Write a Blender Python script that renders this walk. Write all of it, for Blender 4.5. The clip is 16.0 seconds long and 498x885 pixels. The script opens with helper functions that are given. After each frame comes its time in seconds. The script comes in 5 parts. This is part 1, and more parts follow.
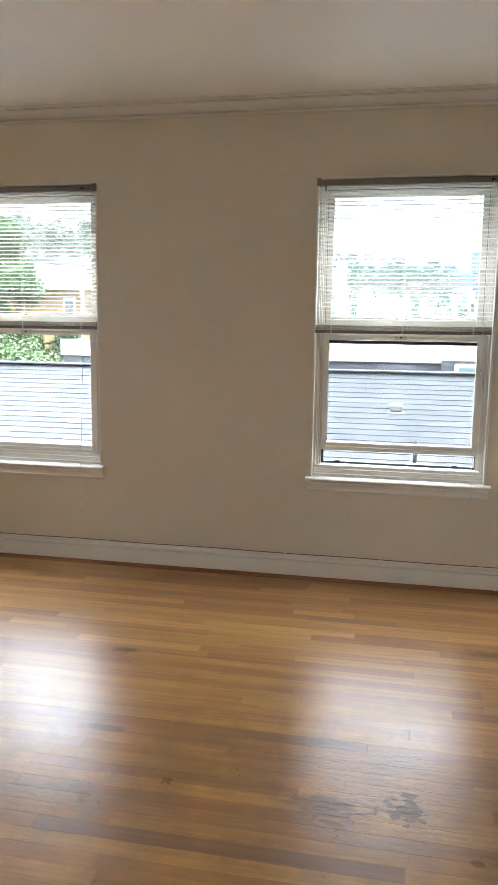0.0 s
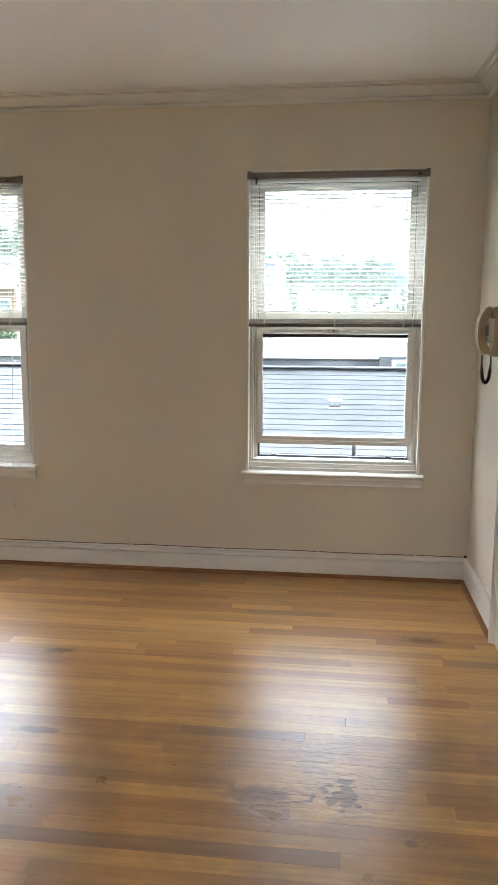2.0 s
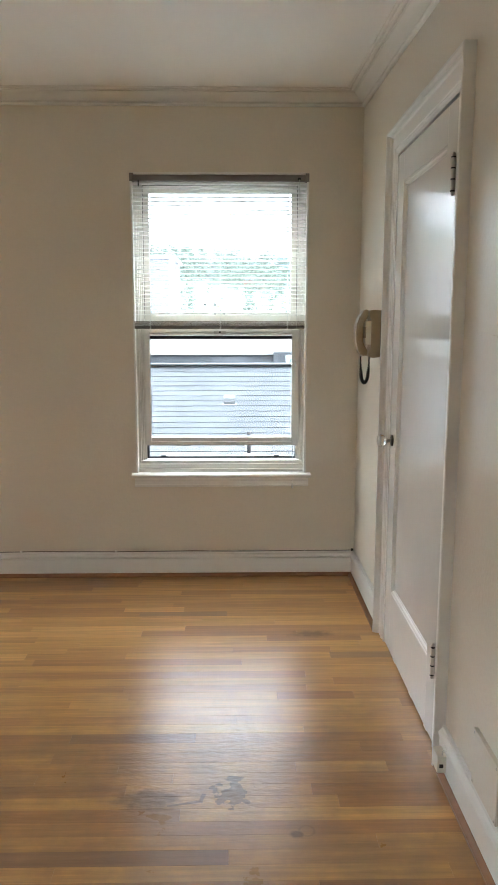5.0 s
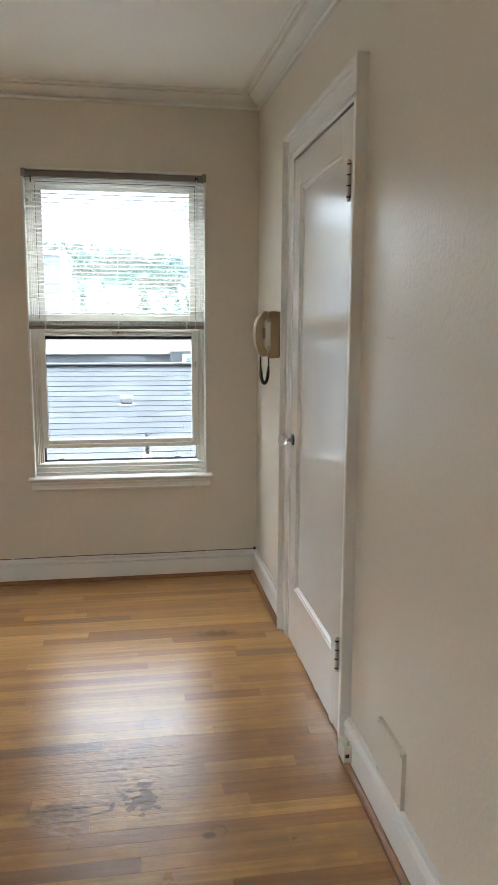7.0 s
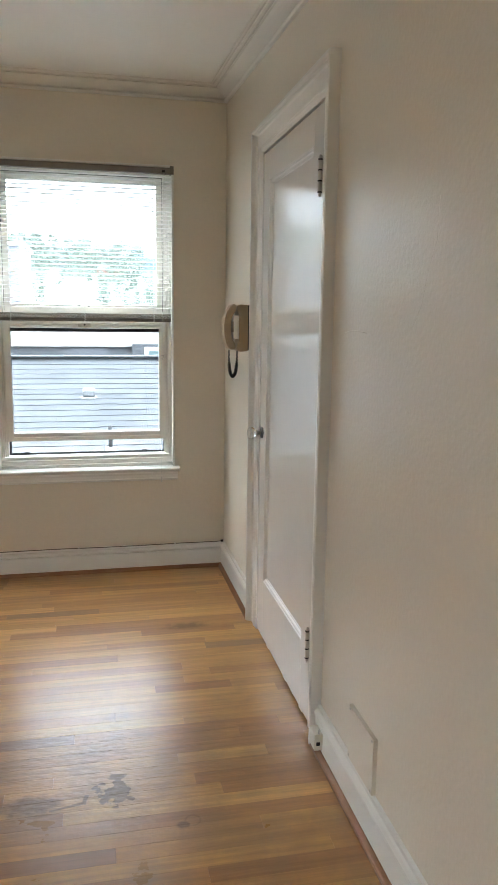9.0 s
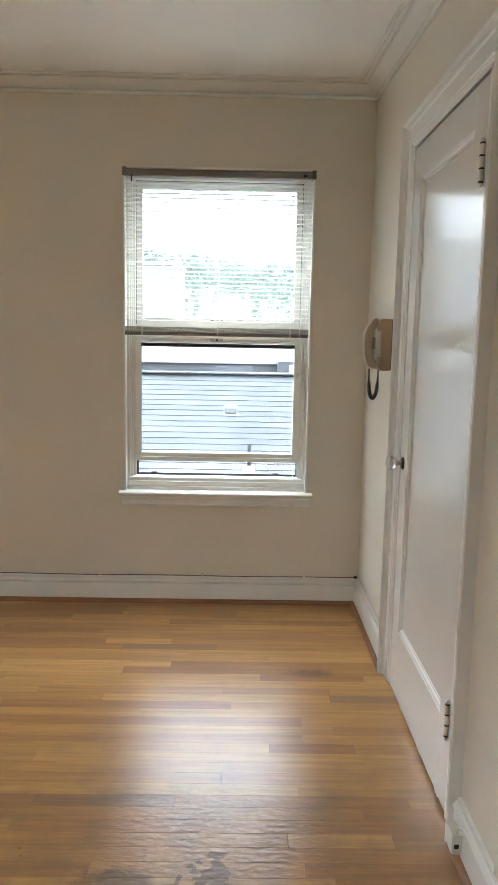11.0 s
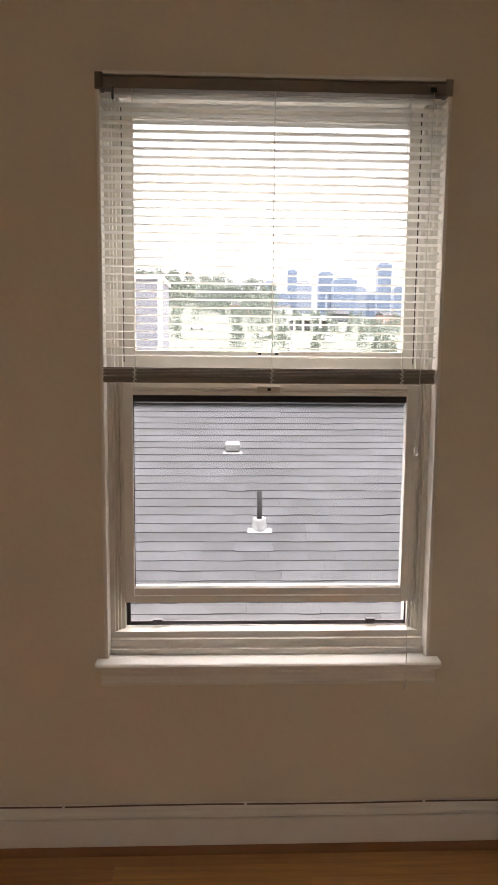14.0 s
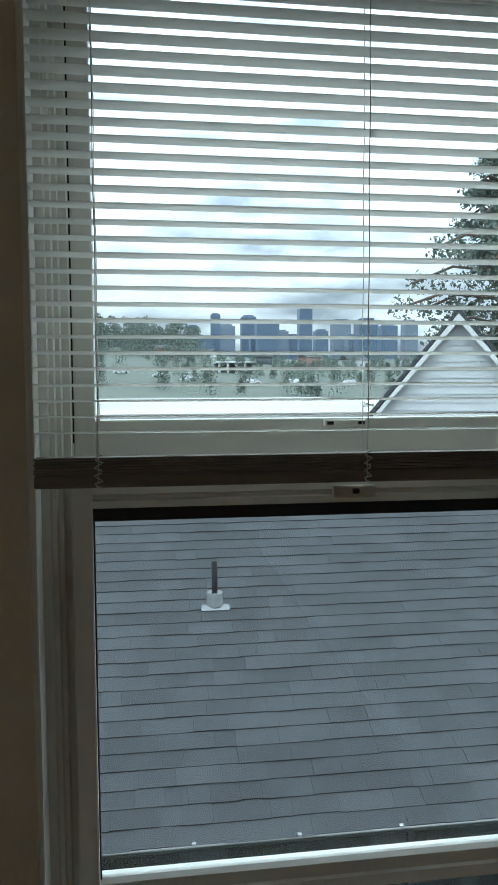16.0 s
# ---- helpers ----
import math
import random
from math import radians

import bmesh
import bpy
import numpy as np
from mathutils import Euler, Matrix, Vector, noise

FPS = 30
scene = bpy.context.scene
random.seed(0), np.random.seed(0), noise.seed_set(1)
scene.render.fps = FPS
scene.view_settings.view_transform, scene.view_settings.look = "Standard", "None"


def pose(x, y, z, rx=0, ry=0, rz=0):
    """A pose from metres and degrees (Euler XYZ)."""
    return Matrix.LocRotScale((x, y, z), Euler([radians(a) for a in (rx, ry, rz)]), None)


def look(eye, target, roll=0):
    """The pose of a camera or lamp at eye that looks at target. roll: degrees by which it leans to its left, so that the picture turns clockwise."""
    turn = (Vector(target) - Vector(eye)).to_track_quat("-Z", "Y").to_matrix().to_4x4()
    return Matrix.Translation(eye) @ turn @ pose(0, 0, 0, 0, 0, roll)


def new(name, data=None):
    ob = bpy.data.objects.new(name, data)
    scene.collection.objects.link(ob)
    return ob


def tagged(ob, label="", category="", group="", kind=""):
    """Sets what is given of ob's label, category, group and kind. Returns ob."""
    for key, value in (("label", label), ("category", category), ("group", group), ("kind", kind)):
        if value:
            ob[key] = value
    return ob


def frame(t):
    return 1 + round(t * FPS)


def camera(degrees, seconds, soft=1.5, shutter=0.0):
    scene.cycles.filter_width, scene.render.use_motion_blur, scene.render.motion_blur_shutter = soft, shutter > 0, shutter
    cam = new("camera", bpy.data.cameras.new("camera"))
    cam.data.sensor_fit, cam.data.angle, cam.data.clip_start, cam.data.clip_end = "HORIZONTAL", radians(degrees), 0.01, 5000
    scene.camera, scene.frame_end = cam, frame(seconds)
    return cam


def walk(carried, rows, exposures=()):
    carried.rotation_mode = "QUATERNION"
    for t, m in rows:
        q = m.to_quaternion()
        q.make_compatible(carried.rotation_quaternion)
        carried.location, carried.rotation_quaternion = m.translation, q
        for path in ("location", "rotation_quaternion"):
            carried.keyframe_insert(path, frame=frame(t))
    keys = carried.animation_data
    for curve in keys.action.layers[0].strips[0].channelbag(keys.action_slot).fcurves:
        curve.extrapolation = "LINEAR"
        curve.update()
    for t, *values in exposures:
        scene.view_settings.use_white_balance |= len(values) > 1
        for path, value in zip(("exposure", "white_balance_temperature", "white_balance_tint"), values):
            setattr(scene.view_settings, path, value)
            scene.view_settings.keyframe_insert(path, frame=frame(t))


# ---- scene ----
cam = camera(37.0, 16.0)
PATH = [
    (0, (0.341, 0.381, 1.379), (-0.037, 2.32, 1.072), 0.8),
    (0.5, (0.378, 0.383, 1.371), (0.026, 2.328, 1.064), 0.6),
    (1, (0.394, 0.392, 1.342), (0.074, 2.344, 1.046), 0.6),
    (1.5, (0.372, 0.394, 1.342), (0.105, 2.353, 1.043), 0.4),
    (2, (0.382, 0.397, 1.353), (0.153, 2.359, 1.045), 0.3),
    (2.5, (0.401, 0.402, 1.368), (0.205, 2.367, 1.051), 0.2),
    (3, (0.421, 0.395, 1.394), (0.257, 2.361, 1.065), 0.0),
    (3.5, (0.428, 0.39, 1.393), (0.305, 2.359, 1.067), 0.0),
    (4, (0.435, 0.385, 1.391), (0.365, 2.357, 1.069), 0.0),
    (6.5, (0.441, 0.374, 1.397), (0.674, 2.334, 1.074), 0.2),
    (7, (0.417, 0.379, 1.401), (0.73, 2.327, 1.077), 0.3),
    (7.5, (0.396, 0.377, 1.406), (0.779, 2.312, 1.076), 0.4),
    (8, (0.378, 0.367, 1.404), (0.823, 2.288, 1.07), 0.4),
    (8.2, (0.371, 0.366, 1.403), (0.834, 2.282, 1.064), 0.4),
    (10.3, (0.501, 0.439, 1.392), (0.652, 2.407, 1.068), 1.2),
    (10.5, (0.525, 0.487, 1.386), (0.622, 2.459, 1.07), 1.1),
    (11, (0.474, 0.677, 1.386), (0.504, 2.655, 1.087), 1.1),
    (11.5, (0.453, 0.946, 1.397), (0.427, 2.927, 1.118), 0.9),
    (12, (0.443, 1.255, 1.417), (0.413, 3.237, 1.152), 0.8),
    (12.5, (0.404, 1.531, 1.422), (0.384, 3.514, 1.164), 0.8),
    (13, (0.327, 1.78, 1.428), (0.328, 3.764, 1.176), 0.8),
    (13.5, (0.267, 2.027, 1.43), (0.304, 4.01, 1.176), 0.7),
    (14, (0.227, 2.343, 1.453), (0.305, 4.325, 1.195), 0.5),
    (14.5, (0.133, 2.607, 1.436), (0.248, 4.588, 1.190), 0.3),
    (15, (0.034, 2.880, 1.449), (0.19, 4.861, 1.226), 0.0),
    (15.5, (0.038, 3.134, 1.452), (0.251, 5.113, 1.270), -0.2),
    (15.7, (0.049, 3.243, 1.465), (0.288, 5.221, 1.299), -0.2),
    (16, (0.061, 3.351, 1.483), (0.336, 5.327, 1.338), -0.3),
]
EXPOSURES = [(0.0, 2.31, 6130, 7), (4.0, 2.41, 6030, 4), (7.0, 2.31, 5980, 4), (11.0, 2.46, 5980, 4), (12.5, 1.98, 6800, 14), (13.5, 1.68, 7250, 20), (14.5, 1.23, 7550, 20), (15.2, 0.57, 6500, 4), (16.0, -0.08, 5700, -5)]
walk(cam, [(t, look(eye, target, roll)) for t, eye, target, roll in PATH], EXPOSURES)

# ---- world and sun ----
SUN_ELEVATION, SUN_AZIMUTH = radians(48), radians(150)   # azimuth from +y towards +x
world = bpy.data.worlds.new("cloudy_sky")
scene.world = world
world.use_nodes = True
wn, wl = world.node_tree.nodes, world.node_tree.links
wn.clear()
sky = wn.new("ShaderNodeTexSky")
sky.sky_type, sky.sun_disc = "NISHITA", False
sky.sun_elevation, sky.sun_rotation = SUN_ELEVATION, SUN_AZIMUTH
sky.air_density, sky.dust_density, sky.ozone_density = 1.0, 2.0, 1.0
coords = wn.new("ShaderNodeTexCoord")
stretch = wn.new("ShaderNodeMapping")
stretch.inputs["Scale"].default_value = (1.0, 1.0, 3.2)
clouds = wn.new("ShaderNodeTexNoise")
clouds.inputs["Scale"].default_value, clouds.inputs["Detail"].default_value, clouds.inputs["Roughness"].default_value = 3.4, 7.0, 0.55
cover = wn.new("ShaderNodeValToRGB")
cover.color_ramp.elements[0].position, cover.color_ramp.elements[1].position = 0.22, 0.44
shade = wn.new("ShaderNodeTexNoise")
shade.inputs["Scale"].default_value, shade.inputs["Detail"].default_value = 6.0, 6.0
tone = wn.new("ShaderNodeValToRGB")
tone.color_ramp.elements[0].position, tone.color_ramp.elements[1].position = 0.34, 0.62
tone.color_ramp.elements[0].color, tone.color_ramp.elements[1].color = (8.0, 8.7, 9.8, 1), (22.5, 22.9, 23.6, 1)
blend = wn.new("ShaderNodeMixRGB")
# an overcast sky is brighter overhead than at the horizon
height = wn.new("ShaderNodeSeparateXYZ")
dome = wn.new("ShaderNodeMapRange")
dome.inputs["From Min"].default_value, dome.inputs["From Max"].default_value = 0.0, 1.0
dome.inputs["To Min"].default_value, dome.inputs["To Max"].default_value = 0.22, 2.45
domed = wn.new("ShaderNodeVectorMath"); domed.operation = "SCALE"
back = wn.new("ShaderNodeBackground")
back.inputs["Strength"].default_value = 0.15
wout = wn.new("ShaderNodeOutputWorld")
wl.new(coords.outputs["Generated"], stretch.inputs["Vector"])
wl.new(stretch.outputs["Vector"], clouds.inputs["Vector"])
wl.new(stretch.outputs["Vector"], shade.inputs["Vector"])
wl.new(clouds.outputs["Fac"], cover.inputs["Fac"])
wl.new(shade.outputs["Fac"], tone.inputs["Fac"])
wl.new(cover.outputs["Color"], blend.inputs["Fac"])
wl.new(sky.outputs["Color"], blend.inputs["Color1"])
wl.new(tone.outputs["Color"], blend.inputs["Color2"])
wl.new(coords.outputs["Generated"], height.inputs[0])
wl.new(height.outputs["Z"], dome.inputs["Value"])
wl.new(blend.outputs["Color"], domed.inputs[0])
wl.new(dome.outputs["Result"], domed.inputs["Scale"])
wl.new(domed.outputs[0], back.inputs["Color"])
wl.new(back.outputs["Background"], wout.inputs["Surface"])

sun_data = bpy.data.lights.new("sun", "SUN")
sun_data.energy, sun_data.angle, sun_data.color = 0.5, radians(12), (1.0, 0.96, 0.9)
sun = new("sun", sun_data)


# ---- materials ----
def material(name, color, rough=0.5, metal=0.0, vary=0.12, scale=6.0, fine=0.0, fine_scale=120.0, bump=0.0, bump_scale=60.0, spec=0.5, coat=0.0, island=0.0):
    """Principled paint, stone or metal with stains at one scale, grain at a finer one, and relief."""
    m = bpy.data.materials.new(name)
    m.use_nodes = True
    n, l = m.node_tree.nodes, m.node_tree.links
    p = n["Principled BSDF"]
    p.inputs["Roughness"].default_value, p.inputs["Metallic"].default_value = rough, metal
    p.inputs["Specular IOR Level"].default_value, p.inputs["Coat Weight"].default_value = spec, coat
    geo = n.new("ShaderNodeNewGeometry")
    big = n.new("ShaderNodeTexNoise")
    big.inputs["Scale"].default_value, big.inputs["Detail"].default_value = scale, 5.0
    l.new(geo.outputs["Position"], big.inputs["Vector"])
    small = n.new("ShaderNodeTexNoise")
    small.inputs["Scale"].default_value, small.inputs["Detail"].default_value = fine_scale, 3.0
    l.new(geo.outputs["Position"], small.inputs["Vector"])
    a = n.new("ShaderNodeMath"); a.operation = "MULTIPLY_ADD"
    a.inputs[1].default_value, a.inputs[2].default_value = 2 * vary, 1 - vary
    l.new(big.outputs["Fac"], a.inputs[0])
    b = n.new("ShaderNodeMath"); b.operation = "MULTIPLY_ADD"
    b.inputs[1].default_value, b.inputs[2].default_value = 2 * fine, 1 - fine
    l.new(small.outputs["Fac"], b.inputs[0])
    c = n.new("ShaderNodeMath"); c.operation = "MULTIPLY"
    l.new(a.outputs[0], c.inputs[0]); l.new(b.outputs[0], c.inputs[1])
    last = c
    if island:
        info = n.new("ShaderNodeObjectInfo")
        both = n.new("ShaderNodeMath"); both.operation = "ADD"
        l.new(info.outputs["Random"], both.inputs[0]); l.new(geo.outputs["Random Per Island"], both.inputs[1])
        wrap = n.new("ShaderNodeMath"); wrap.operation = "FRACT"
        l.new(both.outputs[0], wrap.inputs[0])
        d = n.new("ShaderNodeMath"); d.operation = "MULTIPLY_ADD"
        d.inputs[1].default_value, d.inputs[2].default_value = 2 * island, 1 - island
        l.new(wrap.outputs[0], d.inputs[0])
        e = n.new("ShaderNodeMath"); e.operation = "MULTIPLY"
        l.new(c.outputs[0], e.inputs[0]); l.new(d.outputs[0], e.inputs[1])
        last = e
    tint = n.new("ShaderNodeVectorMath"); tint.operation = "SCALE"
    tint.inputs[0].default_value = color
    l.new(last.outputs[0], tint.inputs["Scale"])
    l.new(tint.outputs[0], p.inputs["Base Color"])
    r = n.new("ShaderNodeMath"); r.operation = "MULTIPLY_ADD"
    r.inputs[1].default_value, r.inputs[2].default_value = 0.16, rough - 0.08
    l.new(big.outputs["Fac"], r.inputs[0]); l.new(r.outputs[0], p.inputs["Roughness"])
    if bump:
        rel = n.new("ShaderNodeTexNoise")
        rel.inputs["Scale"].default_value, rel.inputs["Detail"].default_value = bump_scale, 4.0
        l.new(geo.outputs["Position"], rel.inputs["Vector"])
        bm_node = n.new("ShaderNodeBump")
        bm_node.inputs["Strength"].default_value, bm_node.inputs["Distance"].default_value = bump, 0.004
        l.new(rel.outputs["Fac"], bm_node.inputs["Height"]); l.new(bm_node.outputs["Normal"], p.inputs["Normal"])
    return m


def oak(name, color, spread):
    """Varnished oak strip: grain along x, tone from strip to strip, worn and stained patches of the varnish."""
    m = bpy.data.materials.new(name)
    m.use_nodes = True
    n, l = m.node_tree.nodes, m.node_tree.links
    p = n["Principled BSDF"]
    geo, info = n.new("ShaderNodeNewGeometry"), n.new("ShaderNodeObjectInfo")

    def math_node(op, a, b=None, c=None):
        k = n.new("ShaderNodeMath"); k.operation = op
        for i, v in enumerate((a, b, c)):
            if v is None:
                continue
            if isinstance(v, (int, float)):
                k.inputs[i].default_value = v
            else:
                l.new(v, k.inputs[i])
        return k.outputs[0]

    def noise_node(vec, scale, detail=4.0, rough=0.55):
        k = n.new("ShaderNodeTexNoise")
        k.inputs["Scale"].default_value, k.inputs["Detail"].default_value, k.inputs["Roughness"].default_value = scale, detail, rough
        l.new(vec, k.inputs["Vector"])
        return k.outputs["Fac"]

    def ramp(fac, lo, hi):
        k = n.new("ShaderNodeMapRange")
        k.inputs["From Min"].default_value, k.inputs["From Max"].default_value = lo, hi
        k.interpolation_type = "SMOOTHSTEP"
        l.new(fac, k.inputs["Value"])
        return k.outputs["Result"]

    rnd = math_node("FRACT", math_node("ADD", info.outputs["Random"], geo.outputs["Random Per Island"]))
    shift = n.new("ShaderNodeCombineXYZ")
    l.new(math_node("MULTIPLY", rnd, 37.0), shift.inputs["X"]); l.new(math_node("MULTIPLY", rnd, 11.0), shift.inputs["Z"])
    moved = n.new("ShaderNodeVectorMath"); moved.operation = "ADD"
    l.new(geo.outputs["Position"], moved.inputs[0]); l.new(shift.outputs[0], moved.inputs[1])
    long = n.new("ShaderNodeMapping"); long.inputs["Scale"].default_value = (1.2, 26.0, 1.0)
    l.new(moved.outputs[0], long.inputs["Vector"])
    fine = n.new("ShaderNodeMapping"); fine.inputs["Scale"].default_value = (5.0, 190.0, 1.0)
    l.new(moved.outputs[0], fine.inputs["Vector"])
    grain, pores = noise_node(long.outputs[0], 2.2, 6.0, 0.6), noise_node(fine.outputs[0], 2.0, 3.0)
    value = math_node("MULTIPLY_ADD", rnd, 2 * spread, 1 - spread)
    value = math_node("MULTIPLY", value, math_node("MULTIPLY_ADD", grain, 0.95, 0.52))
    value = math_node("MULTIPLY", value, math_node("MULTIPLY_ADD", pores, 0.34, 0.83))
    # worn varnish: greyer, with hard-edged spills inside it
    world_pos = geo.outputs["Position"]
    xyz = n.new("ShaderNodeSeparateXYZ"); l.new(world_pos, xyz.inputs[0])
    wob = n.new("ShaderNodeTexNoise"); wob.inputs["Scale"].default_value, wob.inputs["Detail"].default_value = 9.0, 5.0
    l.new(world_pos, wob.inputs["Vector"])

    ragged = n.new("ShaderNodeTexNoise"); ragged.inputs["Scale"].default_value, ragged.inputs["Detail"].default_value = 26.0, 7.0
    l.new(world_pos, ragged.inputs["Vector"])

    def blot(x, y, rx, ry, rough=0.9, soft=0.35):
        dx = math_node("DIVIDE", math_node("SUBTRACT", xyz.outputs["X"], x), rx)
        dy = math_node("DIVIDE", math_node("SUBTRACT", xyz.outputs["Y"], y), ry)
        d = math_node("SQRT", math_node("ADD", math_node("MULTIPLY", dx, dx), math_node("MULTIPLY", dy, dy)))
        d = math_node("ADD", d, math_node("MULTIPLY_ADD", (wob if rx > 0.5 else ragged).outputs["Fac"], 2 * rough, -rough))
        return math_node("SUBTRACT", 1.0, ramp(d, 1 - soft, 1 + soft))

    worn = math_node("MULTIPLY", blot(0.15, 2.25, 1.5, 0.60, 1.0, 0.6), ramp(noise_node(world_pos, 5.0, 6.0, 0.6), 0.32, 0.62))
    worn = math_node("MAXIMUM", worn, math_node("MULTIPLY", 0.55, ramp(noise_node(world_pos, 1.6, 6.0), 0.58, 0.75)))
    spills = None
    for spot in ((0.425, 2.401, 0.050, 0.046, 2.3, 0.08), (0.429, 2.476, 0.030, 0.014, 1.6, 0.2), (0.191, 2.379, 0.085, 0.040, 0.9, 0.5), (-0.60, 2.64, 0.075, 0.02, 0.8, 0.3), (0.786, 3.549, 0.085, 0.030, 0.8, 0.6),
                 (0.61, 2.22, 0.018, 0.013, 0.8, 0.4), (-1.05, 2.35, 0.07, 0.05, 1.1, 0.3), (-0.75, 3.25, 0.06, 0.02, 1.0, 0.5)):
        b = blot(*spot)
        spills = b if spills is None else math_node("MAXIMUM", spills, b)
    # a dragged scratch with a hooked end, and the ring of a can
    def stroke(xa, ya, xb, yb, half):
        run = math.hypot(xb - xa, yb - ya)
        ux, uy = (xb - xa) / run, (yb - ya) / run
        dx, dy = math_node("SUBTRACT", xyz.outputs["X"], xa), math_node("SUBTRACT", xyz.outputs["Y"], ya)
        along = math_node("ADD", math_node("MULTIPLY", dx, ux), math_node("MULTIPLY", dy, uy))
        past = math_node("MAXIMUM", math_node("MAXIMUM", math_node("SUBTRACT", along, run), math_node("MULTIPLY", along, -1.0)), 0.0)
        off = math_node("ABSOLUTE", math_node("SUBTRACT", math_node("MULTIPLY", dx, uy), math_node("MULTIPLY", dy, ux)))
        off = math_node("ADD", math_node("MAXIMUM", off, past), math_node("MULTIPLY_ADD", ragged.outputs["Fac"], 0.008, -0.004))
        return math_node("SUBTRACT", 1.0, ramp(off, half * 0.6, half * 1.4))
    spills = math_node("MAXIMUM", spills, stroke(0.244, 2.349, 0.337, 2.367, 0.0052))
    spills = math_node("MAXIMUM", spills, stroke(0.337, 2.367, 0.344, 2.397, 0.0060))
    rx, ry = math_node("SUBTRACT", xyz.outputs["X"], 0.636), math_node("SUBTRACT", xyz.outputs["Y"], 2.234)
    rim = math_node("ABSOLUTE", math_node("SUBTRACT", math_node("SQRT", math_node("ADD", math_node("MULTIPLY", rx, rx), math_node("MULTIPLY", ry, ry))), 0.021))
    spills = math_node("MAXIMUM", spills, math_node("MULTIPLY", 0.35, math_node("SUBTRACT", 1.0, ramp(rim, 0.001, 0.005))))
    rgb = n.new("ShaderNodeVectorMath"); rgb.operation = "SCALE"
    rgb.inputs[0].default_value = color
    l.new(value, rgb.inputs["Scale"])
    hue = n.new("ShaderNodeHueSaturation")
    l.new(math_node("MULTIPLY_ADD", rnd, 0.012, 0.496), hue.inputs["Hue"]); l.new(rgb.outputs[0], hue.inputs["Color"])
    grey = n.new("ShaderNodeMixRGB"); grey.inputs["Color2"].default_value = (0.20, 0.135, 0.085, 1)
    l.new(math_node("MULTIPLY", worn, 0.42), grey.inputs["Fac"]); l.new(hue.outputs[0], grey.inputs["Color1"])
    dark = n.new("ShaderNodeMixRGB"); dark.inputs["Color2"].default_value = (0.080, 0.045, 0.026, 1)
    l.new(math_node("MULTIPLY", spills, 0.60), dark.inputs["Fac"]); l.new(grey.outputs[0], dark.inputs["Color1"])
    l.new(dark.outputs[0], p.inputs["Base Color"])
    rough = math_node("MULTIPLY_ADD", noise_node(world_pos, 7.0, 5.0), 0.10, 0.265)
    rough = math_node("ADD", rough, math_node("MULTIPLY", worn, -0.03))
    rough = math_node("ADD", rough, math_node("MULTIPLY", spills, 0.10))
    l.new(rough, p.inputs["Roughness"])
    p.inputs["Specular IOR Level"].default_value = 0.62
    ripple = n.new("ShaderNodeMapping"); ripple.inputs["Scale"].default_value = (22.0, 60.0, 1.0)
    l.new(world_pos, ripple.inputs["Vector"])
    swollen = blot(0.30, 2.52, 0.62, 0.24, 0.8, 0.5)
    relief = math_node("MULTIPLY", noise_node(ripple.outputs[0], 1.0, 4.0), math_node("MULTIPLY_ADD", math_node("MAXIMUM", math_node("MULTIPLY", worn, 0.4), swollen), 1.5, 0.10))
    relief = math_node("ADD", relief, math_node("MULTIPLY", pores, 0.06))
    bump = n.new("ShaderNodeBump")
    bump.inputs["Strength"].default_value, bump.inputs["Distance"].default_value = 0.35, 0.004
    l.new(relief, bump.inputs["Height"]); l.new(bump.outputs["Normal"], p.inputs["Normal"])
    return m


def glass_material(name, color, rough=0.0):
    m = bpy.data.materials.new(name)
    m.use_nodes = True
    p = m.node_tree.nodes["Principled BSDF"]
    p.inputs["Base Color"].default_value = (*color, 1)
    p.inputs["Transmission Weight"].default_value, p.inputs["Roughness"].default_value, p.inputs["IOR"].default_value = 1.0, rough, 1.45
    return m


def mesh_screen_material():
    """Fine woven insect screen, closer than the eye can part: a third of it is thread."""
    m = bpy.data.materials.new("insect_screen")
    m.use_nodes = True
    n, l = m.node_tree.nodes, m.node_tree.links
    p, out = n["Principled BSDF"], n["Material Output"]
    p.inputs["Base Color"].default_value, p.inputs["Roughness"].default_value = (0.16, 0.17, 0.18, 1), 0.6
    clear, mix = n.new("ShaderNodeBsdfTransparent"), n.new("ShaderNodeMixShader")
    mix.inputs["Fac"].default_value = 0.15
    l.new(clear.outputs[0], mix.inputs[1]); l.new(p.outputs[0], mix.inputs[2]); l.new(mix.outputs[0], out.inputs["Surface"])
    return m


def slat_material():
    m = material("blind_slat", (0.87, 0.86, 0.82), 0.38, vary=0.04, scale=4)
    n, l = m.node_tree.nodes, m.node_tree.links
    thin, mix = n.new("ShaderNodeBsdfTranslucent"), n.new("ShaderNodeMixShader")
    thin.inputs["Color"].default_value = (0.91, 0.905, 0.87, 1)
    mix.inputs["Fac"].default_value = 0.65
    l.new(n["Principled BSDF"].outputs[0], mix.inputs[1]); l.new(thin.outputs[0], mix.inputs[2]); l.new(mix.outputs[0], n["Material Output"].inputs["Surface"])
    return m


